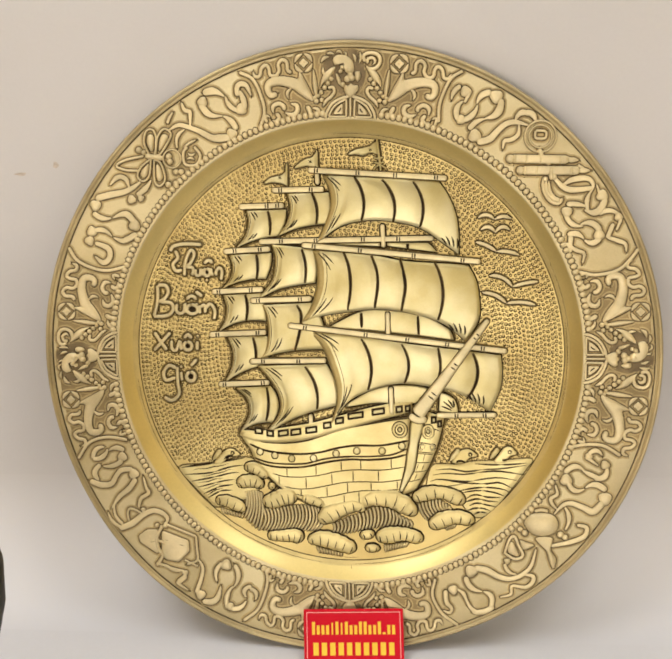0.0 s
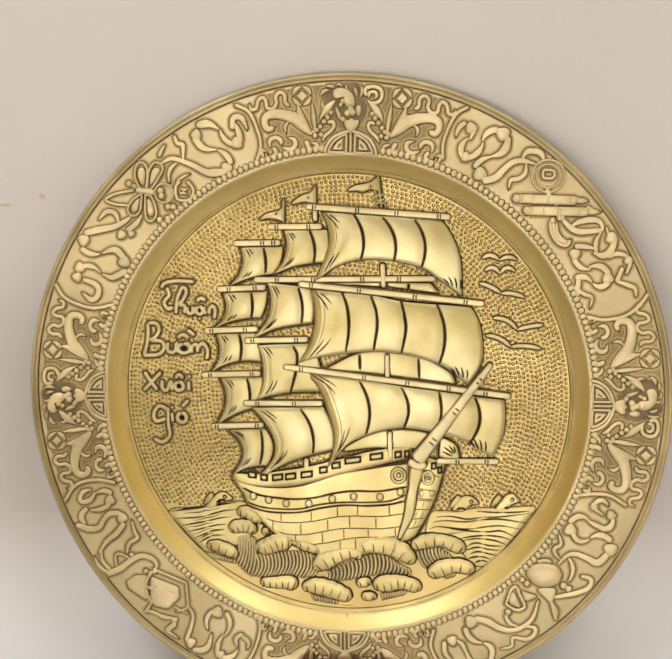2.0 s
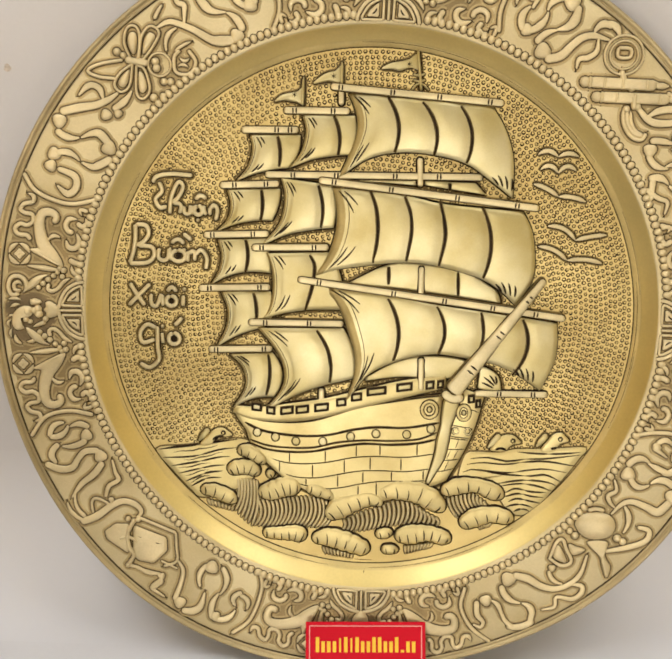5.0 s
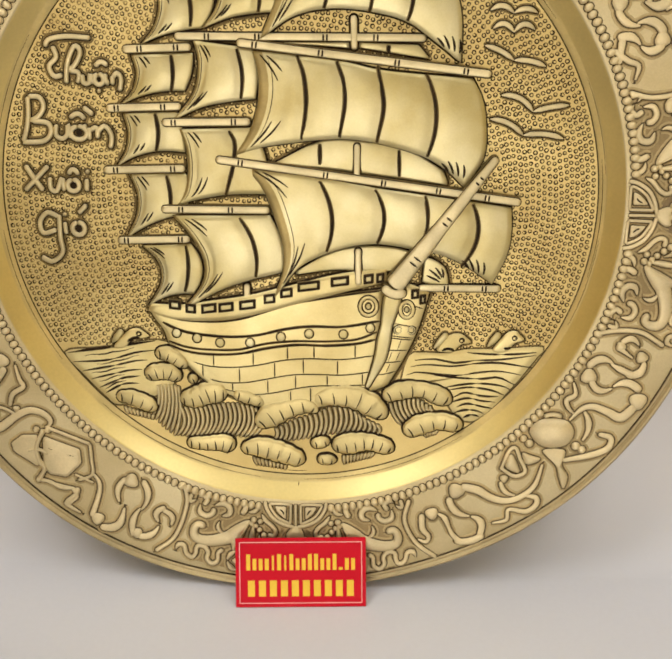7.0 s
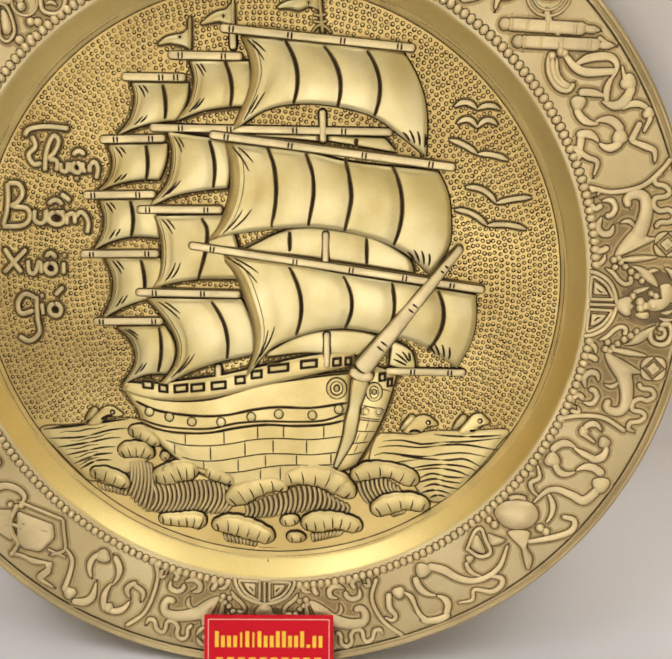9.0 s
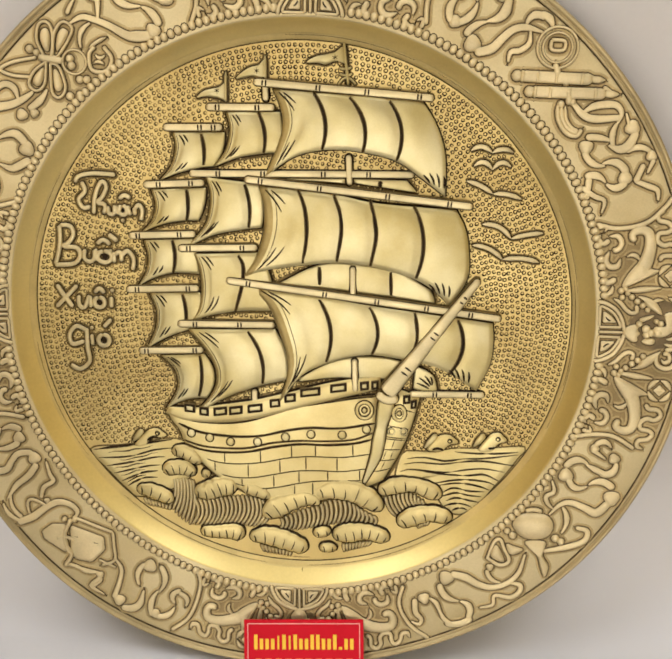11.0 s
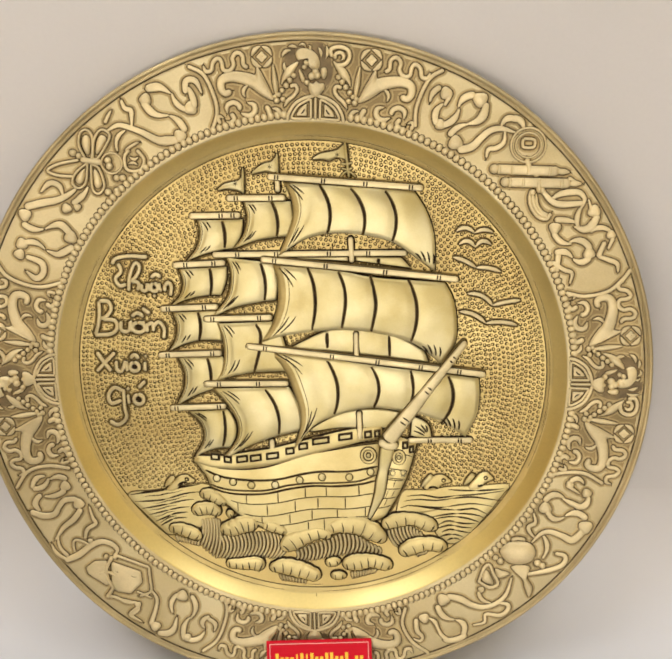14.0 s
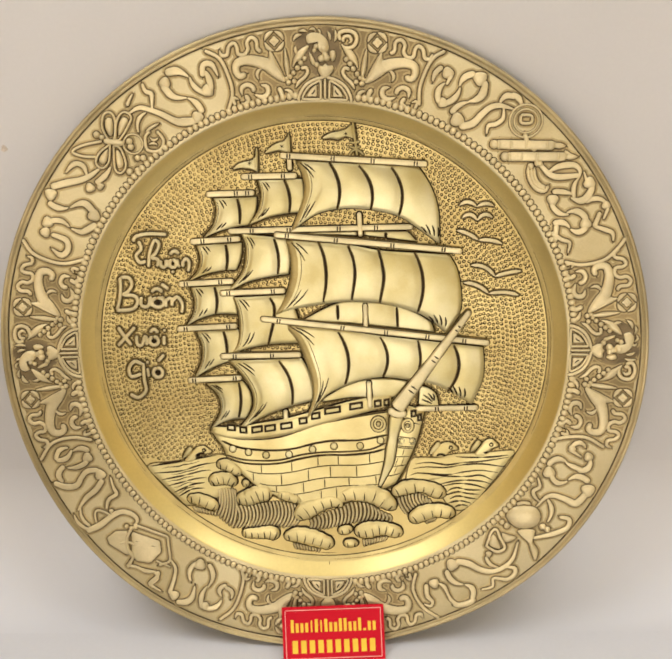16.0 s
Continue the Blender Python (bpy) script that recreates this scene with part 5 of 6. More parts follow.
def main_motif(angle):
    """Fruit and blossoms over a half-round fret, between scrolls; drawn for the top and turned."""
    go = lambda pts, flip=False: around(pts, angle, flip)
    fret = work("fret", go([(12.7, 244.7), (12.3, 235.1), (12.0, 227.0)]), 1.9, 1.9, flat=0.6)
    lump("patina_pocket", go([(-13, 263), (-12, 276), (-6, 285), (8, 287), (20, 286), (26, 276), (26, 262), (20, 250), (12, 246), (2, 251), (-6, 256)]), 0.12, round_=0.1, mats=(MOTIFSTAIN, MOTIFSTAIN))
    nut = lump("fruit", go([(6.8, 252.6), (8.0, 256.3), (10.8, 255.4), (13.6, 257.4), (16.2, 255.5), (19.5, 255.6), (20.2, 251.5), (15.9, 246.3), (12.4, 244.7), (8.8, 247.2)]), 2.8, n=40, round_=0.6)
    lump("fruit", go([(18.0, 267.3), (21.9, 267.7), (22.8, 262.7), (19.9, 258.5), (17.6, 262.1)]), 2.6, nut)
    lump("fruit", go([(-0.3, 267.2), (2.3, 264.7), (4.8, 258.6), (2.3, 256.5), (0.3, 261.6)]), 2.4, nut)
    lump("fruit", go([(-2.3, 280.2), (2.2, 283.4), (10.1, 282.3), (15.4, 277.4), (17.1, 271.6), (15.6, 266.9), (11.2, 266.3), (8.2, 269.0), (9.5, 272.1), (6.6, 276.4), (1.7, 277.1), (0.5, 274.0), (-1.6, 275.4)]), 3.0, nut, n=48, round_=0.5)
    for c, r in zip([(10.3, 261.5), (14.7, 261.9), (6.1, 256.4), (12.7, 270.2), (13.3, 264.9), (6.2, 272.0), (4.4, 268.6)], (3.2, 3.0, 2.4, 3.4, 2.8, 2.4, 2.0)):
        berry(go([c])[0], r, nut, height=3.4, round_=0.6)
    for pts, w in (([(-13.3, 276.9), (-10.7, 280.8), (-5.7, 281.9)], 3.2), ([(-8.4, 284.6), (-4.8, 285.3), (-0.7, 283.8)], 2.4), ([(0.4, 285.3), (4.0, 286.5), (6.3, 283.5)], 2.2), ([(8.1, 286.1), (9.9, 283.4), (9.0, 280.8)], 2.0), ([(16.2, 283.9), (18.0, 280.5), (18.3, 276.0)], 2.6), ([(22.7, 285.0), (23.4, 279.7), (21.8, 274.6)], 2.4), ([(-11.6, 273.2), (-11.8, 268.9), (-9.2, 264.6)], 2.8), ([(-4.5, 272.1), (-5.2, 267.7), (-8.2, 263.5)], 2.6)):
        work("leaf", go(pts), w, 2.2, nut, first=0, last=0)
    rose = work("rosette", go([(27.1, 275.7), (26.4, 281.7), (33.0, 283.8), (39.8, 281.2), (41.2, 275.7), (38.1, 270.5), (31.5, 269.5), (27.8, 272.8)]), 3.2, 2.2, last=0)
    work("rosette_heart", go([(29.5, 274.3), (30.2, 278.4), (34.8, 279.1), (36.6, 275.3), (33.8, 273.1)]), 2.8, 2.4, rose, last=0)
    for flip in (False, True):
        g = lambda pts: go(pts, flip)
        work("fret_bar", g([(-11.4, 226.2), (-9.7, 232.4), (-4.5, 239.7), (3.4, 244.0), (11.8, 245.8)]), 2.6, 2.0, parent=fret, flat=0.6)
        for pts in ([(-8.0, 228.0), (-6.4, 232.0), (-1.2, 238.5), (8.7, 243.5)], [(8.8, 243.5), (8.5, 235.2), (8.2, 227.4)], [(-8.0, 228.0), (0.0, 227.6), (7.8, 227.5)]):
            work("fret_bar", g(pts), 1.9, 1.8, parent=fret, flat=0.6)
        lump("fret_heart", g([(-3.5, 230.3), (-1.1, 234.8), (3.2, 238.6), (5.2, 239.4), (5.0, 234.3), (4.7, 230.0), (0.7, 230.0)]), 1.7, fret, round_=0.3, n=28)
        cut("fret_cut", [(*q, rim(*q) + 1.6) for q in g([(0.2, 231.8), (2.5, 233.6), (3.4, 235.7)])], 1.5, fret, up=0.25, first=1, last=1)
        horn = work("trumpet_flower", g([(-56.0, 250.9), (-61.3, 249.2), (-64.5, 253.7), (-63.0, 260.1), (-54.6, 262.4), (-43.5, 260.5), (-31.0, 255.4)]), 4.4, 2.6, wide_end=11.5, last=0, flat=0.3)
        for pts in ([(-34.1, 269.9), (-28.9, 261.1), (-23.8, 250.1), (-21.8, 243.5), (-27.8, 244.8), (-37.9, 252.0), (-42.8, 258.7), (-35.9, 263.5)], [(-21.3, 271.9), (-18.7, 263.2), (-17.7, 252.8), (-19.5, 245.6), (-22.3, 258.0)], [(-0.1, 272.7), (-8.7, 269.4), (-13.7, 262.4), (-15.1, 254.5), (-12.2, 258.6), (-6.6, 262.1)]):
            lump("petal", g(pts), 2.6, horn, round_=0.7)
        work("petal_rib", g([(-33.5, 265.6), (-28.7, 256.8), (-23.2, 245.7)]), 1.8, 3.0, horn, first=0, last=0)
        for c, r in zip([(-20.5, 245.9), (-17.4, 247.4), (-19.3, 242.6), (-14.2, 243.5), (-14.5, 250.5), (-11.0, 254.6), (-7.8, 258.5), (-4.4, 262.1)], (2.0, 2.0, 2.4, 2.2, 2.2, 2.4, 2.4, 2.2)):
            berry(g([c])[0], r, horn, height=2.4)
        work("tendril", g([(-8.0, 253.7), (-3.6, 254.6), (-2.1, 250.8), (-5.0, 246.4), (-10.2, 242.3), (-13.4, 237.3)]), 3.0, 2.0, last=0)
        c0 = g([(-30.0, 277.5)])[0]
        coin = lump("coin", [(c0[0] + x, c0[1] + y) for x, y in ((0, 4.4), (2.2, 2.2), (4.4, 0), (2.2, -2.2), (0, -4.4), (-2.2, -2.2), (-4.4, 0), (-2.2, 2.2))], 1.4, round_=0.2, n=32)
        for a in (45, 135, 225, 315):
            ca, sa = math.cos(radians(a)), math.sin(radians(a))
            m, e = (c0[0] + 6.0 * ca, c0[1] + 6.0 * sa), (-sa * 5.4, ca * 5.4)
            work("coin_petal", [(m[0] - e[0], m[1] - e[1]), (m[0] + 1.6 * ca, m[1] + 1.6 * sa), (m[0] + e[0], m[1] + e[1])], 3.6, 2.0, coin, first=0, last=0)
        berry(c0, 1.7, coin, "coin_boss", 2.2)
        work("cloud_scroll", g([(-78.0, 271.8), (-76.1, 267.1), (-71.5, 267.7), (-69.7, 274.0), (-65.4, 277.1), (-62.6, 273.8), (-61.8, 268.0), (-56.6, 267.1), (-53.0, 271.6), (-53.8, 277.0), (-49.9, 281.2), (-45.5, 278.5), (-45.1, 271.7), (-41.5, 269.1)]), 3.2, 2.1, first=0)
        work("cloud_scroll", g([(-45.0, 245.8), (-46.2, 250.9), (-41.5, 255.4)]), 3.0, 2.0, first=0, last=0)
        work("cloud_scroll", g([(-43.7, 241.4), (-38.2, 239.4), (-37.7, 234.2), (-42.4, 230.8), (-49.4, 233.2)]), 4.2, 2.2, first=0, last=0)
        work("cloud_scroll", g([(-60.3, 232.8), (-60.4, 239.0), (-55.3, 241.8), (-50.6, 239.4), (-50.0, 235.4)]), 3.8, 2.2, first=0)
        work("cloud_scroll", g([(-57.7, 233.1), (-54.9, 228.6), (-58.5, 225.5), (-61.8, 226.7)]), 3.6, 2.2, last=0)
        work("cloud_scroll", g([(-66.8, 224.6), (-67.6, 230.9), (-63.6, 229.3)]), 2.8, 2.0, last=0)
        work("leaf", g([(-28.8, 238.3), (-26.0, 234.2), (-27.1, 226.9)]), 4.0, 2.2, last=0)
        work("leaf", g([(-23.7, 236.3), (-18.5, 235.0), (-16.1, 228.8)]), 3.2, 2.2, first=0, last=0)


for angle in (-3.0, 89.0, 179.5, -90.8):
    main_motif(angle)

# mouldings that part the rim into panels
for pts in ([(-90.8, 271.7), (-78.1, 264.3), (-70.6, 246.7), (-69.0, 233.8), (-73.3, 221.0)], [(-267.9, 112.4), (-260.3, 99.6), (-245.7, 91.6), (-230.6, 88.6), (-212.4, 92.0)], [(116.7, 264.1), (104.8, 256.6), (95.1, 236.2), (93.6, 218.8)], [(220.6, 78.2), (236.4, 75.3), (255.6, 79.7), (267.4, 90.5), (273.2, 98.9)],
            [(211.7, -88.4), (227.6, -85.5), (243.8, -86.6), (259.3, -95.8)], [(83.3, -221.2), (80.4, -238.4), (89.4, -255.9), (105.1, -267.6)], [(-272.5, -100.0), (-260.2, -83.7), (-241.1, -78.5), (-221.5, -81.5)], [(-86.5, -211.1), (-84.7, -228.5), (-94.3, -254.7), (-110.0, -267.9)]):
    work("panel_moulding", pts, 3.0, 1.9)


def lobes(strokes, knobs):
    """Ribbon of crescents and round knobs: each stroke with its width at every bend, each knob with its radius."""
    for pts, widths in strokes:
        p = [np.array(q, float) for q in pts]
        first = p[0] + (p[0] - p[1]) / math.dist(p[0], p[1]) * (0.45 * widths[0] + 1.3)
        last = p[-1] + (p[-1] - p[-2]) / math.dist(p[-1], p[-2]) * (0.45 * widths[-1] + 1.3)
        wide = [max(w * (0.74 if i in (0, len(widths) - 1) else 0.92), 1.3) for i, w in enumerate(widths)]
        work("ribbon", [tuple(first), *pts[1:-1], tuple(last)] if len(pts) > 2 else [tuple(first), tuple(last)], max(wide), 1.8, widths=wide, flat=0.6)
    for (c, *_), r in knobs:
        turn = 0.7 * c[0] + 0.3 * c[1]
        lump("ribbon_knob", [(c[0] + r * (0.97 + 0.1 * math.cos(3 * x)) * math.cos(x + turn), c[1] + r * (0.97 + 0.1 * math.cos(3 * x)) * math.sin(x + turn)) for x in np.linspace(0, 2 * math.pi, 13)[:-1]], 1.9, n=30, round_=0.75)


# panel with the winged knot
lobes((
    ([(-160.6, 221.4), (-154.0, 224.9), (-147.6, 224.9), (-134.0, 219.9), (-120.5, 212.7), (-112.9, 211.8), (-107.1, 212.2)], (1.5, 4, 4.5, 5, 6.5, 8.5, 8)), ([(-107.1, 231.3), (-101.6, 228.0), (-98.8, 223.0)], (1.5, 6, 7.5)), ([(-110.8, 232.6), (-117.8, 232.9), (-123.9, 236.1), (-127.1, 240.5)], (1, 4.5, 7, 8)),
    ([(-121.9, 254.9), (-117.5, 255.6), (-111.9, 253.9), (-107.7, 251.1)], (8, 8, 5, 1)), ([(-104.7, 248.8), (-102.0, 242.1), (-97.2, 238.9)], (1, 5, 6)), ([(-88.1, 242.2), (-88.4, 247.1), (-90.7, 252.0)], (7, 6, 4)),
), ())
lobes((
    ([(-93.7, 253.9), (-93.4, 258.7), (-89.5, 261.0), (-84.6, 259.0), (-81.3, 251.6)], (6, 5.5, 5.5, 5, 1)), ([(-146.8, 243.6), (-145.2, 239.3), (-140.3, 237.3), (-140.1, 231.8), (-140.5, 226.3)], (3, 4, 4.5, 3.5, 2.5)), ([(-161.2, 230.1), (-159.7, 233.1), (-157.6, 236.1)], (4, 3, 1)),
    ([(-148.0, 219.8), (-152.7, 216.2), (-154.1, 206.3)], (2, 4, 2)), ([(-232.7, 159.7), (-222.6, 161.9), (-209.4, 164.1), (-199.9, 168.2), (-194.4, 171.9)], (8, 7, 6, 5, 3)), ([(-237.5, 143.1), (-232.6, 139.8), (-225.4, 139.6)], (6.5, 6, 1.5)),
), ())
lobes((
    ([(-220.7, 140.1), (-213.9, 142.7), (-207.4, 142.3), (-203.9, 138.3)], (1, 5, 7, 8)), ([(-203.4, 121.5), (-209.6, 118.4), (-214.9, 117.3), (-221.3, 120.0)], (8, 6.5, 5, 1)), ([(-238.4, 127.7), (-232.4, 128.1), (-225.6, 122.8)], (6, 5.5, 1)),
    ([(-221.0, 172.7), (-216.0, 177.6), (-210.7, 178.7), (-205.8, 175.4), (-204.3, 169.6)], (2, 5, 5, 5, 2)), ([(-193.9, 163.0), (-188.3, 166.6), (-183.2, 173.4)], (5.5, 6, 2)), ([(-238.3, 114.6), (-228.6, 110.1), (-227.9, 101.2), (-234.5, 96.4), (-240.9, 101.6)], (5, 6, 6, 6, 2)),
), ())
lobes((), (
    ([(-101.2, 215.5)], 5.2), ([(-127.6, 246.0)], 4.8), ([(-90.9, 238.0)], 5.4), ([(-238.2, 152.2)], 5.4), ([(-201.2, 131.8)], 5.6), ([(-243.7, 127.2)], 5.0), ([(-246.8, 118.1)], 4.6), ([(-202.2, 156.9)], 4.2), ([(-193.0, 157.9)], 3.2),
))
for c, r in zip([(-192.0, 203.5), (-187.2, 200.9), (-163.3, 196.6), (-162.5, 191.7), (-157.1, 181.9), (-152.1, 181.7), (-165.4, 170.0), (-157.9, 171.0)], (3, 2.6, 3, 3, 2.8, 2.8, 3, 2.8)):
    berry(c, r)
knot = work("knot", [(-186.0, 198.0), (-177.0, 196.3), (-167.9, 195.0)], 4.8, 3.6)
for outline in ([(-181.5, 197.9), (-186.0, 210.0), (-183.6, 220.4), (-177.5, 222.1), (-174.2, 214.9), (-176.6, 198.2)], [(-175.5, 198.6), (-172.8, 214.3), (-166.2, 222.2), (-159.6, 218.2), (-162.7, 210.2), (-171.6, 198.5)], [(-180.3, 194.9), (-183.1, 179.1), (-189.6, 173.9), (-194.6, 178.9), (-190.4, 187.5)], [(-177.4, 193.9), (-171.3, 190.3), (-167.9, 176.2), (-173.0, 169.0), (-178.1, 173.6)]):
    work("wing_outline", outline + outline[:1], 1.9, 2.6, knot)
    mid = np.mean(np.array(outline), axis=0)
    lump("wing", [tuple(mid + (np.array(q) - mid) * 0.62) for q in outline], 2.4, knot)
work("wing_outline", [(-187.5, 197.6), (-205.7, 194.3), (-214.6, 189.3), (-206.5, 185.1), (-193.7, 183.8)], 2.4, 2.2, knot)
ring("loop", [(-160.0, 194.3)][0], 8.6, 8.6, 1.9, 2.0, plate, mats=(RIMGOLD, STAINSHADE))
flame = work("flame", [(-144.2, 204.8), (-148.7, 199.7), (-147.6, 188.8), (-137.3, 187.8), (-132.5, 196.3), (-138.0, 205.1)], 2.6, 2.4)
for pts in ([(-148.4, 204.0), (-144.0, 207.2), (-135.6, 211.2)], [(-144.6, 199.5), (-140.6, 197.0), (-137.2, 199.3)], [(-146.3, 192.9), (-141.3, 194.2), (-138.5, 192.2)]):
    work("flame_tongue", pts, 2.4, 2.2, flame, first=0, last=0)

# panel with the coin and the pair of flutes
lobes((
    ([(106.4, 240.8), (108.3, 246.1), (111.4, 248.4)], (1.5, 5, 6)), ([(120.6, 241.5), (118.7, 238.0)], (5.5, 3)), ([(115.0, 235.7), (110.6, 231.0), (111.2, 224.4)], (2, 6, 6.5)),
    ([(119.1, 221.7), (124.7, 224.5), (128.4, 231.6)], (6.5, 6, 1.5)), ([(129.7, 235.8), (132.8, 241.1), (137.7, 242.4)], (1.5, 6, 8)), ([(150.5, 233.9), (148.6, 227.3), (143.7, 222.7), (137.6, 221.1)], (5.5, 8, 6, 1)),
), ())
lobes((
    ([(135.1, 220.0), (128.9, 218.4), (124.6, 214.3)], (1, 5, 7)), ([(133.1, 200.6), (139.9, 202.2), (147.4, 209.3), (154.7, 215.1), (163.3, 216.6), (173.1, 213.8)], (8, 7, 6, 5.5, 5, 2)), ([(165.2, 220.7), (169.4, 224.8), (173.1, 223.5)], (3, 6, 5)),
    ([(175.6, 224.0), (179.2, 222.1), (180.5, 219.0)], (5, 6, 3)), ([(166.4, 212.9), (165.8, 205.6), (159.7, 200.9), (153.5, 199.9), (152.3, 195.1)], (2, 4, 4.5, 4, 2)), ([(209.0, 183.5), (215.7, 180.8)], (4, 1)),
), ())
lobes((
    ([(221.4, 174.5), (227.0, 171.3)], (4, 1)), ([(199.3, 164.1), (205.6, 157.1), (214.3, 153.8), (228.5, 154.6)], (4, 5.5, 6, 5.5)), ([(206.8, 158.9), (212.9, 162.5), (221.5, 164.0), (228.9, 163.2), (232.7, 157.5), (230.4, 151.4)], (2, 5.5, 6, 5, 3.5, 2)),
    ([(236.4, 156.2), (237.8, 151.8)], (1.5, 4)), ([(242.3, 141.7), (239.3, 135.6), (233.2, 132.6), (226.9, 134.7)], (6.5, 7.5, 6.5, 1.5)), ([(229.2, 148.3), (227.4, 143.4), (228.1, 137.8)], (3, 5, 4)),
), ())
lobes((
    ([(226.3, 138.5), (219.4, 140.5), (213.2, 140.7)], (1, 5, 6.5)), ([(210.9, 127.6), (214.7, 122.5), (222.2, 121.0)], (6, 5.5, 1)), ([(223.4, 122.2), (230.9, 123.3), (235.9, 118.7)], (1, 6, 7.5)),
    ([(236.1, 107.4), (232.4, 104.9), (227.4, 107.0)], (6.5, 6, 2)), ([(240.6, 131.2), (245.5, 134.1), (251.8, 132.1)], (2, 5, 4)), ([(256.3, 122.6), (254.6, 118.2)], (5, 2.5)),
), ())
lobes((
    ([(249.6, 119.0), (247.2, 112.7)], (5, 6)), ([(248.6, 108.9), (256.1, 106.2), (261.7, 103.5), (262.5, 98.4)], (4, 4.5, 4, 2)), ([(223.6, 109.6), (218.6, 113.5), (214.2, 113.0)], (1, 6, 6.5)),
    ([(213.0, 108.0), (212.5, 99.8)], (7, 5)), ([(211.2, 103.1), (218.0, 98.5), (225.0, 95.4), (223.9, 88.0)], (5, 4, 3.5, 1)),
), ())
lobes((), (
    ([(118.8, 245.7)], 5.0), ([(114.2, 220.7)], 4.4), ([(146.2, 240.0)], 6.0), ([(126.6, 205.7)], 6.0), ([(240.9, 148.0)], 5.2), ([(209.6, 133.9)], 5.0), ([(238.5, 112.4)], 5.0), ([(255.6, 128.2)], 3.8),
))
c0 = [(185.6, 202.9)][0]
coin = ring("coin", c0, 14.0, 14.0, 2.2, 2.4, plate, mats=(RIMGOLD, STAINSHADE))
ring("coin_ring", c0, 10.2, 10.2, 1.8, 2.2, coin, mats=(RIMGOLD, STAINSHADE))
work("coin_mark", [(181.3, 208.2), (189.8, 207.4), (190.8, 203.2), (188.9, 200.9), (181.4, 201.7), (181.3, 208.2)], 2.4, 2.6, coin)
work("cord", [(184.7, 192.2), (186.7, 186.0), (190.0, 181.7)], 4.4, 3.0, knots=3)
for a, b in ([(158.6, 183.8), (211.0, 181.0)], [(167.8, 172.9), (221.0, 171.1)]):
    a, b = np.array(a), np.array(b)
    d = b - a
    tube = work("flute", [tuple(a + d * 0.04), tuple(b)], 7.6, 3.0, flat=0.55)
    work("flute_tip", [tuple(b - d * 0.02), tuple(b + d * 0.17)], 4.6, 2.4, tube, last=0)
    berry(tuple(a), 4.0, tube, "flute_mouth", 3.4, 0.5)
    for x, wide in ((0.07, 2.4), (0.27, 2.2), (0.52, 2.2), (0.86, 2.6)):
        m = a + d * x
        e = np.array((-d[1], d[0])) / np.hypot(*d) * 4.2
        work("flute_band", [tuple(m - e), tuple(m + e)], wide, 3.7, tube, flat=0.6)
work("tassel", [(190.4, 163.8), (191.7, 153.8), (196.5, 146.6), (203.2, 143.9)], 3.4, 2.6, first=0)
work("tassel", [(187.6, 164.5), (188.9, 153.3), (194.5, 144.4), (202.0, 141.7), (205.7, 146.6)], 3.0, 2.4, first=0)
work("tassel", [(193.1, 163.1), (194.2, 154.4), (198.2, 148.0), (203.2, 145.4)], 2.4, 2.4, first=0)
work("cord", [(194.8, 174.4), (195.4, 163.5)], 4.0, 4.0, knots=2)
for c in [(190.1, 164.1), (198.0, 165.8), (185.3, 184.2), (192.9, 179.2)]:
    berry(c, 2.8)

# panel with the gourd
lobes((
    ([(241.2, -94.8), (237.2, -91.2), (233.3, -93.2)], (1, 5, 5)), ([(231.5, -100.2), (237.4, -104.5)], (5.5, 1.5)), ([(246.1, -110.9), (244.2, -116.5), (239.0, -117.2)], (4, 6.5, 6)),
    ([(237.7, -117.1), (231.0, -114.2), (225.7, -111.3)], (6, 5, 1)), ([(224.4, -109.9), (217.8, -107.0), (211.9, -111.1)], (1, 6, 7)), ([(213.4, -125.3), (216.8, -130.3), (224.7, -129.0)], (6, 5.5, 1)),
), ())
lobes((
    ([(228.6, -126.9), (235.1, -124.2), (241.8, -127.8)], (1, 6, 8)), ([(240.1, -144.8), (234.3, -150.5), (224.9, -146.8), (214.3, -143.1), (206.3, -145.1), (199.1, -152.9)], (8, 7.5, 6, 5, 4, 1.5)), ([(199.5, -127.2), (200.9, -134.3), (195.0, -138.5), (196.3, -144.2), (199.7, -147.9)], (2, 3.5, 4, 3.5, 1)),
    ([(209.0, -149.4), (211.8, -155.9), (208.6, -167.4)], (3, 5, 2)), ([(197.7, -184.8), (214.2, -180.6), (226.3, -174.8), (228.1, -166.5), (222.2, -164.8)], (4, 5, 5, 4.5, 4)), ([(126.2, -210.0), (133.9, -211.6), (143.7, -217.0), (154.9, -219.4), (166.1, -215.7), (175.8, -205.9), (180.0, -191.5)], (7.5, 7, 6, 5, 4.5, 4, 2.5)),
), ())
lobes((
    ([(114.8, -222.1), (118.3, -229.1), (127.4, -232.2)], (6.5, 6, 1)), ([(131.6, -233.8), (136.6, -236.1), (136.5, -244.6)], (1.5, 6, 6)), ([(135.8, -249.3), (129.4, -253.1), (122.3, -253.1)], (7, 6, 6)),
    ([(122.3, -253.1), (117.4, -249.2), (113.9, -242.9), (110.4, -235.2), (106.9, -232.8)], (6, 4, 3, 4.5, 2)), ([(93.4, -236.6), (94.0, -244.3), (98.9, -250.6), (96.7, -255.2), (92.5, -253.7)], (6, 5, 3.5, 3, 1.5)), ([(151.4, -192.0), (155.6, -180.0), (160.5, -177.0), (164.0, -185.3), (168.2, -195.2), (160.5, -199.2), (152.1, -194.3)], (3, 3, 3, 3, 3, 3, 3)),
), ())
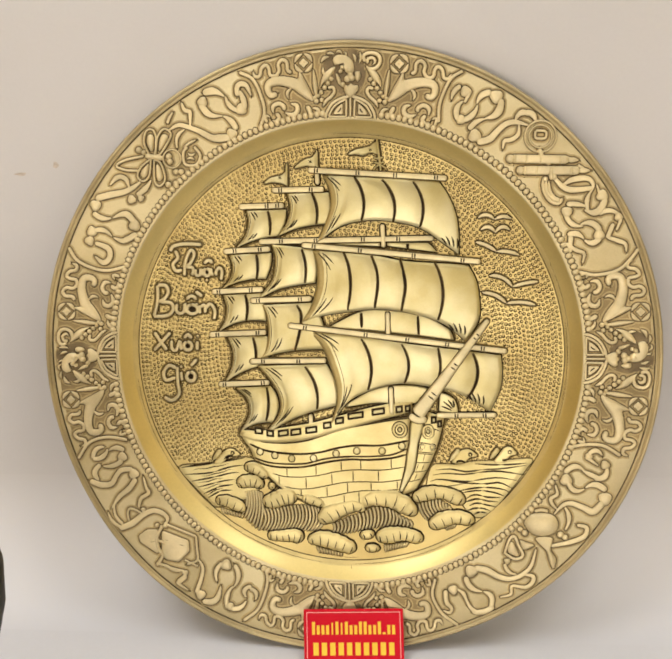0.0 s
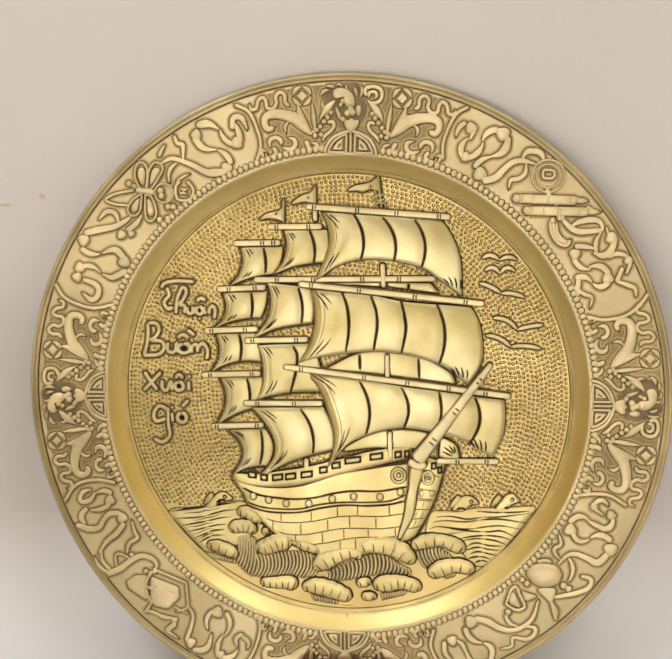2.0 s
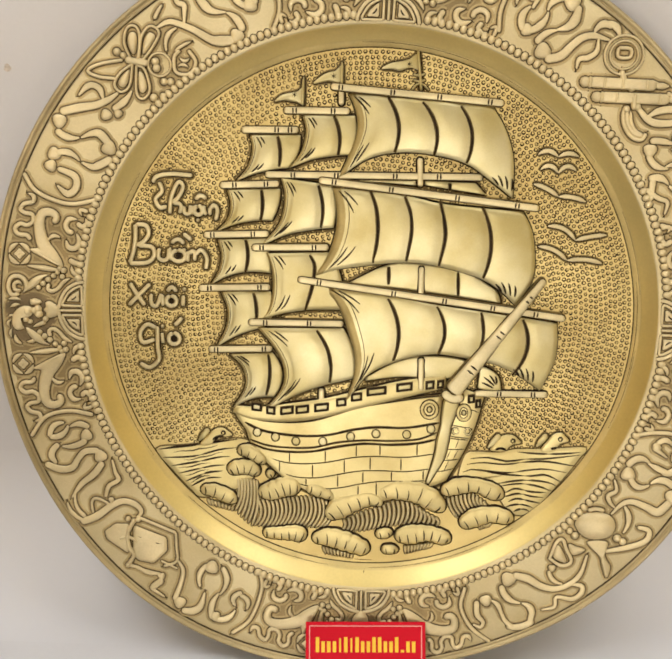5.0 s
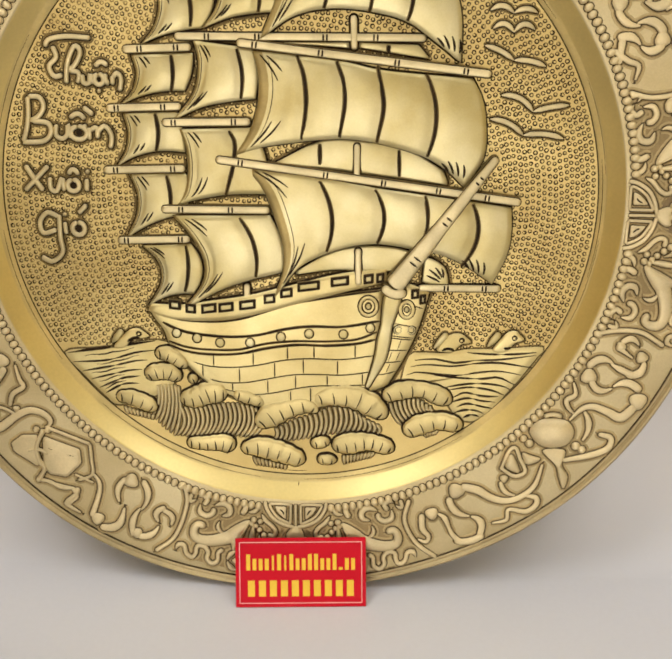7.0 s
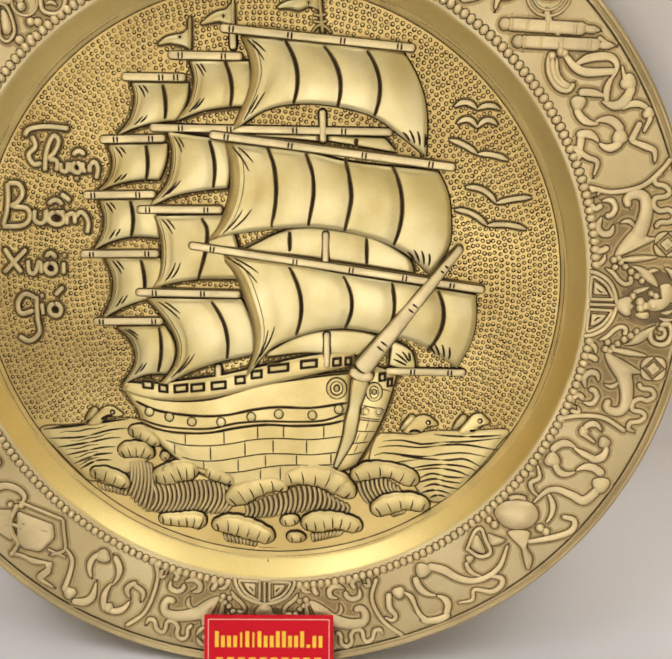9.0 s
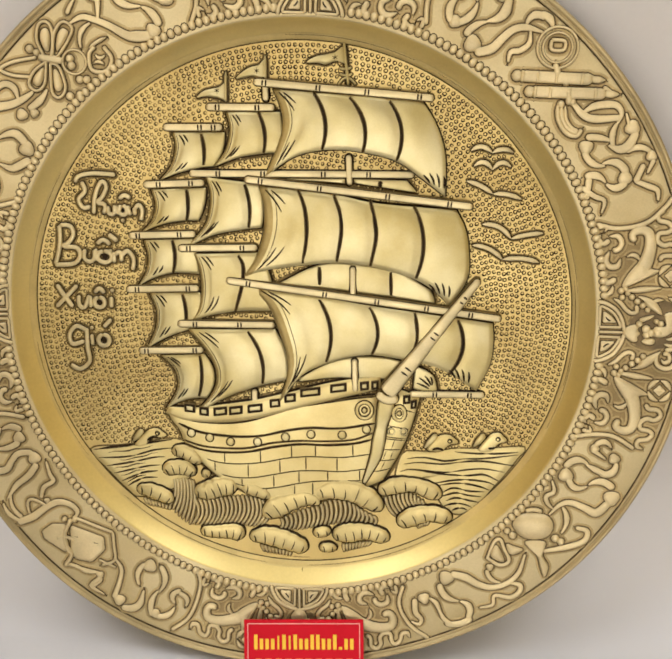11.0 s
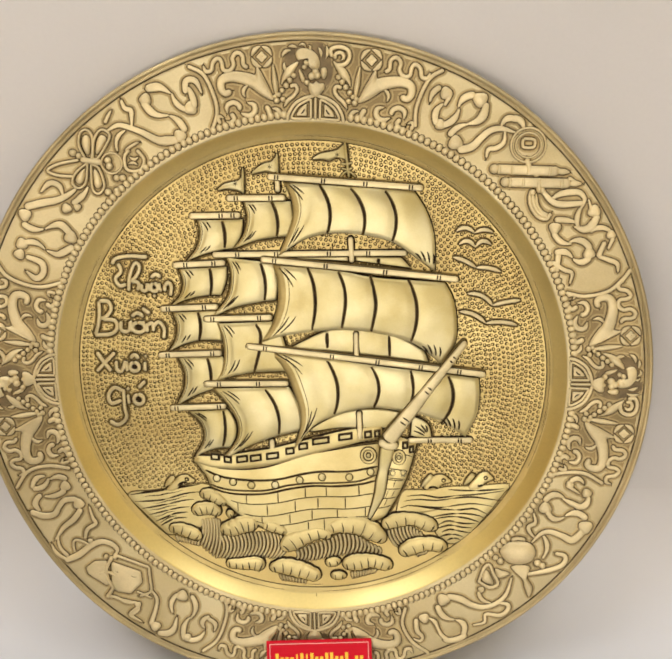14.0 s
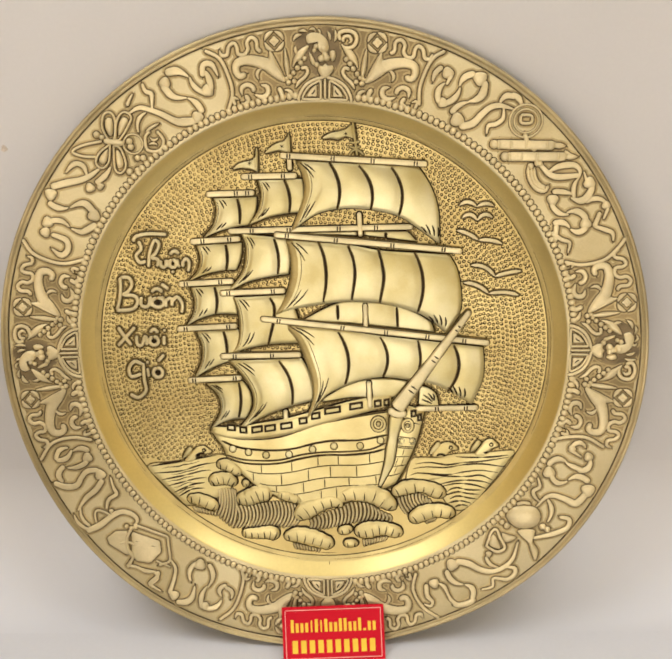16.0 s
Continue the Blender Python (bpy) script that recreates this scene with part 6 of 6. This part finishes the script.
lobes((
    ([(152.1, -207.2), (154.2, -211.7), (160.5, -214.1)], (4.5, 4, 1)), ([(170.3, -214.9), (177.3, -215.8), (177.3, -221.9), (170.3, -227.2), (157.7, -226.3), (156.3, -234.7), (147.8, -237.3)], (2, 4.5, 4.5, 4, 3, 3, 1.5)),
), ())
lobes((), (
    ([(230.1, -97.4)], 3.6), ([(245.3, -105.0)], 4.2), ([(209.4, -120.3)], 5.6), ([(245.3, -137.8)], 6.2), ([(118.4, -212.9)], 6.0), ([(100.6, -232.0)], 4.8), ([(153.1, -201.8)], 3.0),
))
gourd = lump("gourd", [(169.7, -163.4), (175.1, -155.7), (185.3, -152.8), (196.9, -155.1), (201.7, -163.2), (198.0, -172.4), (186.7, -175.9), (176.1, -173.0)], 4.6)
lump("gourd_neck", [(180.1, -178.4), (196.0, -177.5), (194.6, -189.0), (199.4, -198.2), (196.7, -208.1), (192.7, -198.9), (190.0, -189.6)], 3.2, gourd)
work("gourd_rim", [(179.5, -152.0), (185.1, -150.1), (192.3, -151.7)], 3.0, 3.0, gourd)
lump("knot_heart", [(153.8, -192.5), (157.7, -181.9), (164.4, -196.2)], 2.0)
lump("knot_heart", [(165.5, -180.8), (171.6, -182.4), (178.8, -184.9), (174.4, -188.7), (168.1, -189.3)], 2.6)
for c, r in zip([(203.7, -174.0), (208.1, -176.7), (165.8, -169.6), (170.2, -173.2)], (3.2, 3, 2.6, 3)):
    berry(c, r)

# panel with the tied box
lobes((
    ([(-247.6, -89.1), (-253.2, -90.5), (-255.9, -96.9)], (2.5, 5, 5.5)), ([(-254.1, -99.8), (-248.5, -99.2), (-243.7, -92.8)], (5, 5.5, 3)), ([(-238.8, -91.4), (-232.3, -89.4), (-229.0, -90.9)], (2, 5.5, 6)),
    ([(-231.6, -104.5), (-238.2, -108.0), (-245.9, -108.2)], (7, 5, 1)), ([(-252.3, -110.0), (-256.4, -116.5), (-254.0, -120.1)], (6, 6, 3.5)), ([(-257.9, -124.5), (-249.8, -127.5), (-239.9, -126.2), (-235.0, -118.9), (-228.9, -112.5), (-221.9, -111.9)], (6.5, 6.5, 6, 5, 5.5, 6.5)),
), ())
lobes((
    ([(-217.4, -125.0), (-222.2, -131.5), (-232.7, -140.1), (-240.0, -150.4)], (7, 6, 5, 1.5)), ([(-237.9, -150.4), (-237.8, -157.8), (-232.2, -165.2)], (2, 3, 4.5)), ([(-244.1, -157.7), (-240.6, -165.1), (-234.0, -169.7)], (1.5, 3.5, 3.5)),
    ([(-229.9, -171.2), (-221.1, -167.6), (-209.1, -158.8), (-199.0, -154.5), (-189.4, -156.9), (-184.3, -162.8), (-185.9, -166.5)], (7.5, 7, 6, 5.5, 5, 4, 2)), ([(-206.7, -121.5), (-204.7, -130.3), (-202.4, -136.2), (-210.5, -141.9), (-212.5, -148.5)], (2, 3, 4, 4, 3.5)), ([(-223.5, -162.4), (-223.3, -152.8), (-212.4, -156.6)], (2.5, 2.5, 2.5)),
), ())
lobes((
    ([(-154.9, -204.8), (-150.4, -212.6), (-151.9, -223.5), (-156.4, -236.0)], (2, 3.5, 4, 6)), ([(-147.8, -248.6), (-141.9, -248.7), (-135.8, -244.0), (-133.0, -234.6)], (6, 7, 6, 2)), ([(-136.0, -225.2), (-136.1, -215.8), (-132.2, -211.2)], (2.5, 5, 5)),
    ([(-116.4, -213.7), (-113.9, -220.7), (-119.0, -232.3)], (5.5, 5.5, 1.5)), ([(-121.3, -234.7), (-126.2, -242.5), (-126.1, -251.9)], (2, 5.5, 5.5)), ([(-119.0, -255.1), (-113.1, -254.4), (-108.4, -248.9)], (6, 5.5, 2)),
), ())
lobes((
    ([(-107.2, -241.8), (-108.4, -237.1), (-103.9, -234.0)], (2, 5, 5)), ([(-100.4, -236.4), (-96.2, -239.6), (-97.2, -244.3)], (4.5, 4.5, 2)), ([(-186.0, -212.3), (-178.9, -214.7), (-171.7, -216.3)], (2.5, 2.5, 3)),
    ([(-170.8, -223.3), (-176.3, -228.0), (-174.3, -231.1), (-167.3, -235.9)], (4, 3.5, 3, 1)), ([(-166.6, -206.2), (-156.8, -211.0)], (2, 2)),
), ())
lobes((), (
    ([(-227.6, -98.8)], 4.8), ([(-216.7, -116.3)], 5.2), ([(-208.7, -153.4)], 2.4), ([(-153.4, -241.5)], 5.0), ([(-126.3, -210.5)], 5.6), ([(-123.9, -253.2)], 4.2), ([(-168.3, -219.0)], 3.0),
))
def angular(pts):
    """The same outline with straight sides and tight corners."""
    out = []
    for p, q in zip(pts, pts[1:] + pts[:1]):
        p, q = np.array(p), np.array(q)
        out += [tuple(p + (q - p) * x) for x in (0.1, 0.37, 0.63, 0.9)]
    return out


chest = lump("box", angular([(-190.8, -174.8), (-177.0, -180.3), (-163.8, -185.4), (-163.3, -196.6), (-174.7, -207.7), (-187.2, -205.4), (-192.0, -200.5)]), 1.9, round_=0.3, n=56)
lump("box_side", angular([(-214.8, -180.4), (-205.8, -173.8), (-194.6, -173.9), (-196.0, -187.0), (-195.6, -199.6), (-213.2, -187.1)]), 1.6, chest, round_=0.4, n=48)
cut("box_edge", [(u, v, rim(u, v) + 1.7) for u, v in ((-187.0, -184.0), (-177.0, -188.0), (-168.0, -190.5))], 0.9, chest, up=0.2, first=1, last=1)
work("box_frame", [(-188.4, -167.3), (-172.2, -174.2), (-155.9, -181.0)], 2.2, 1.8, chest)
work("box_frame", [(-155.9, -181.0), (-155.4, -193.0), (-155.5, -205.6), (-166.4, -210.1)], 2.2, 1.8, chest)
for c in ((-190.6, -171.3), (-186.6, -170.0), (-195.0, -169.4), (-195.7, -209.3)):
    berry(c, 2.3, chest, height=3.4)
work("cord", [(-190.6, -171.3), (-195.7, -182.4), (-194.5, -193.6), (-190.8, -200.3), (-195.7, -209.3)], 3.4, 3.6, chest, knots=7)
work("cord", [(-202.5, -186.5), (-195.0, -185.0), (-187.5, -189.0)], 2.4, 3.2, chest, knots=3)
work("cord", [(-195.7, -209.3), (-187.4, -211.6), (-179.3, -216.2), (-170.9, -216.3)], 2.8, 2.2, chest, knots=4)
work("cord", [(-170.9, -216.3), (-168.0, -223.1), (-172.0, -227.2), (-176.1, -229.9)], 2.8, 2.2, chest, knots=3)

# ---------------------------------------------------------------- punched circles on the ground
SEA_TOP = -108.3


def free(p):
    ok = np.hypot(p[:, 0], p[:, 1]) < R_WELL - 2.3
    ok &= p[:, 1] > SEA_TOP + 1.0
    for kind, c, *w in TAKEN:
        low, high = c.min(axis=0) - 8, c.max(axis=0) + 8
        near = np.where(ok & (p[:, 0] > low[0]) & (p[:, 0] < high[0]) & (p[:, 1] > low[1]) & (p[:, 1] < high[1]))[0]
        if not len(near):
            continue
        q = p[near]
        if kind == "line":
            hit = (np.hypot(q[:, None, 0] - c[None, :, 0], q[:, None, 1] - c[None, :, 1]) < w[0][None, :] + 0.1).any(axis=1)
        else:
            a, b = c, np.roll(c, -1, axis=0)
            over = (a[None, :, 1] > q[:, None, 1]) != (b[None, :, 1] > q[:, None, 1])
            x = a[None, :, 0] + (q[:, None, 1] - a[None, :, 1]) * (b - a)[None, :, 0] / ((b - a)[None, :, 1] + 1e-12)
            hit = (np.sum(over & (q[:, None, 0] < x), axis=1) % 2 == 1) | (np.hypot(q[:, None, 0] - a[None, :, 0], q[:, None, 1] - a[None, :, 1]).min(axis=1) < 0.6)
        ok[near[hit]] = False
    return ok


spots = []
for k in range(56):                       # rows that follow the edge of the well
    r = R_WELL - 3.4 - 3.78 * k
    count = int(2 * math.pi * max(r, 4) / 4.35)
    turn = random.uniform(0, 6.28)
    for i in range(count):
        a = turn + 2 * math.pi * i / count
        wob = 0.9 * math.sin(3 * a + 0.05 * k) + 0.7 * math.sin(7 * a + 0.3 * k)
        a += random.uniform(-0.35, 0.35) / max(r, 4)
        d = r + wob * min(1, k / 6) + random.uniform(-0.3, 0.3)
        spots.append((d * math.cos(a), d * math.sin(a)))
spots = np.array(spots)
spots = [tuple(q) for q in spots[free(spots)]]
# more marks where the rows leave room along the edges
cells = {(i, j): [] for i in range(-45, 46) for j in range(-45, 46)}
for q in spots:
    cells[int(q[0] // 5), int(q[1] // 5)].append(q)
grid = np.array([(u, v) for v in np.arange(-205, 206, 1.1) for u in np.arange(-205, 206, 1.1)])
for u, v in grid[free(grid)]:
    room = 3.55
    i, j = int(u // 5), int(v // 5)
    if all((u - x) ** 2 + (v - y) ** 2 > room * room for a in (i - 1, i, i + 1) for b in (j - 1, j, j + 1) for x, y in cells[a, b]):
        cells[i, j].append((u, v))
        spots.append((u, v))
verts, faces, slots = [], [], []
for u, v in spots:
    k = len(verts)
    size = random.uniform(0.86, 1.04) * 0.99
    a0 = random.gauss(0.6, 0.9)
    off = random.uniform(0.1, 0.42)
    du, dv = off * math.cos(a0), off * math.sin(a0)
    for rad, h, x in ((1.95, -0.1, 0), (1.72, 0.16, 0), (0.8, -0.02, 1), (0.42, 0.2, 1)):
        verts += [(u + du * x + rad * size * math.cos(a), v + dv * x + rad * size * math.sin(a), h) for a in (2 * math.pi * j / 8 for j in range(8))]
    verts.append((u + du, v + dv, 0.3))
    fill = 2 if u < -60 and random.random() < 0.5 else 1      # about half of the marks at the left get the lighter fill
    for i in range(3):
        for j in range(8):
            a, b = k + i * 8 + j, k + i * 8 + (j + 1) % 8
            faces.append((a, b, b + 8, a + 8))
            slots.append((0, fill, 0)[i])
    for j in range(8):
        faces.append((k + 24 + j, k + 24 + (j + 1) % 8, k + 32))
        slots.append(0)
tagged(part("punch_mark", mesh("punch_mark", on_plate(verts), faces, (GROUND, PATINA, STAINSHADE), slots), plate), kind="stuff")

# ---------------------------------------------------------------- card at the plate's foot
CARD_W, CARD_H, CARD_T = 0.0985, 0.053, 0.0018
card = tagged(new("red_card"), "small glossy red card with yellow print, leaning on the plate", "sign card")
card.matrix_world = pose(0.0033, -0.1046, 0.0006, -27, 0, 2.7)
body = box_mesh("card_body", CARD_W, CARD_T, CARD_H, CARDRED, 0.0005, 2)
part("card_body", body, card, at=pose(0, CARD_T / 2, CARD_H / 2))


def bar(name, x, z, w, h, mat, label="", lift=0.0004):
    part(name, box_mesh(name, w, lift, h, mat), card, label, at=pose(x, -lift / 2, z))


edge = 0.0032
for x, z, w, h in ((0, edge, CARD_W - 2 * edge, 0.0005), (0, CARD_H - edge, CARD_W - 2 * edge, 0.0005), (-CARD_W / 2 + edge, CARD_H / 2, 0.0005, CARD_H - 2 * edge), (CARD_W / 2 - edge, CARD_H / 2, 0.0005, CARD_H - 2 * edge)):
    bar("border_line", x, z, w, h, CARDPINK, "thin pale border line")
rise = (1, 0, 0, 0, 2, 1, 2, 1, 0, 0, 1, 1, 0, 0, 1, 3, 0, 0)
for i, k in enumerate(rise):
    h = (0.0088, 0.0122, 0.0112, 0.0020)[k]
    bar("print_bar", (i - 8.5) * 0.00465, 0.0285 + h / 2, 0.0029 if k != 2 else 0.0015, h, CARDYELLOW)
for i in range(10):
    bar("print_bar", (i - 4.5) * 0.0083, 0.0145, 0.0052, 0.0122, CARDYELLOW)

# ---------------------------------------------------------------- dark vase at the edge of the view
vase = tagged(new("vase"), "tall dark brown glazed vase standing on the floor", "vase")
vase.location = (-0.2895, -0.335, 0.0)
outline = [(0.001, 0.003), (0.044, 0.0), (0.047, 0.006), (0.041, 0.04), (0.038, 0.10), (0.045, 0.15), (0.057, 0.19), (0.0665, 0.22), (0.07, 0.25), (0.0665, 0.28), (0.055, 0.31), (0.039, 0.335), (0.031, 0.355), (0.034, 0.37), (0.042, 0.38), (0.038, 0.381), (0.03, 0.368), (0.027, 0.355), (0.035, 0.333), (0.05, 0.306), (0.062, 0.25), (0.04, 0.15), (0.03, 0.02), (0.001, 0.015)]
v, f = lathe(outline, 64)
part("vase_body", mesh("vase_body", v, f, (DARK,)), vase)


# ---------------------------------------------------------------- small scuffs on wall and floor
def scuff(name, at, rx, ry, flat, label):
    pts = [(math.cos(a) * (1 + 0.25 * math.sin(3 * a + rx * 900)), math.sin(a)) for a in np.linspace(0, 2 * math.pi, 15)[:-1]]
    v = [(x * rx, 0 if flat else y * ry, y * ry if flat else 0) for x, y in pts] if flat else [(x * rx, y * ry, 0) for x, y in pts]
    v += [(p[0], p[1] + (0.0006 if flat else 0), p[2] - (0 if flat else 0.0006)) for p in v]
    n = len(pts)
    f = [tuple(range(n)), tuple(range(2 * n - 1, n - 1, -1))] + [(i, n + i, n + (i + 1) % n, (i + 1) % n) for i in range(n)]
    ob = new(name, mesh(name, v, f, (SCUFF,), smooth=False))
    ob.location = at
    tagged(ob, label, "mark", kind="structure")


scuff("trim", (-0.2881, WALL_Y - 0.0004, 0.4712), 0.0028, 0.0032, True, "small brown scuff on the wall")
scuff("trim", (-0.326, WALL_Y - 0.0004, 0.463), 0.006, 0.0016, True, "small brown scuff on the wall")
scuff("trim", (0.2495, -0.040, 0.0006), 0.0016, 0.0022, False, "small dark speck on the floor")
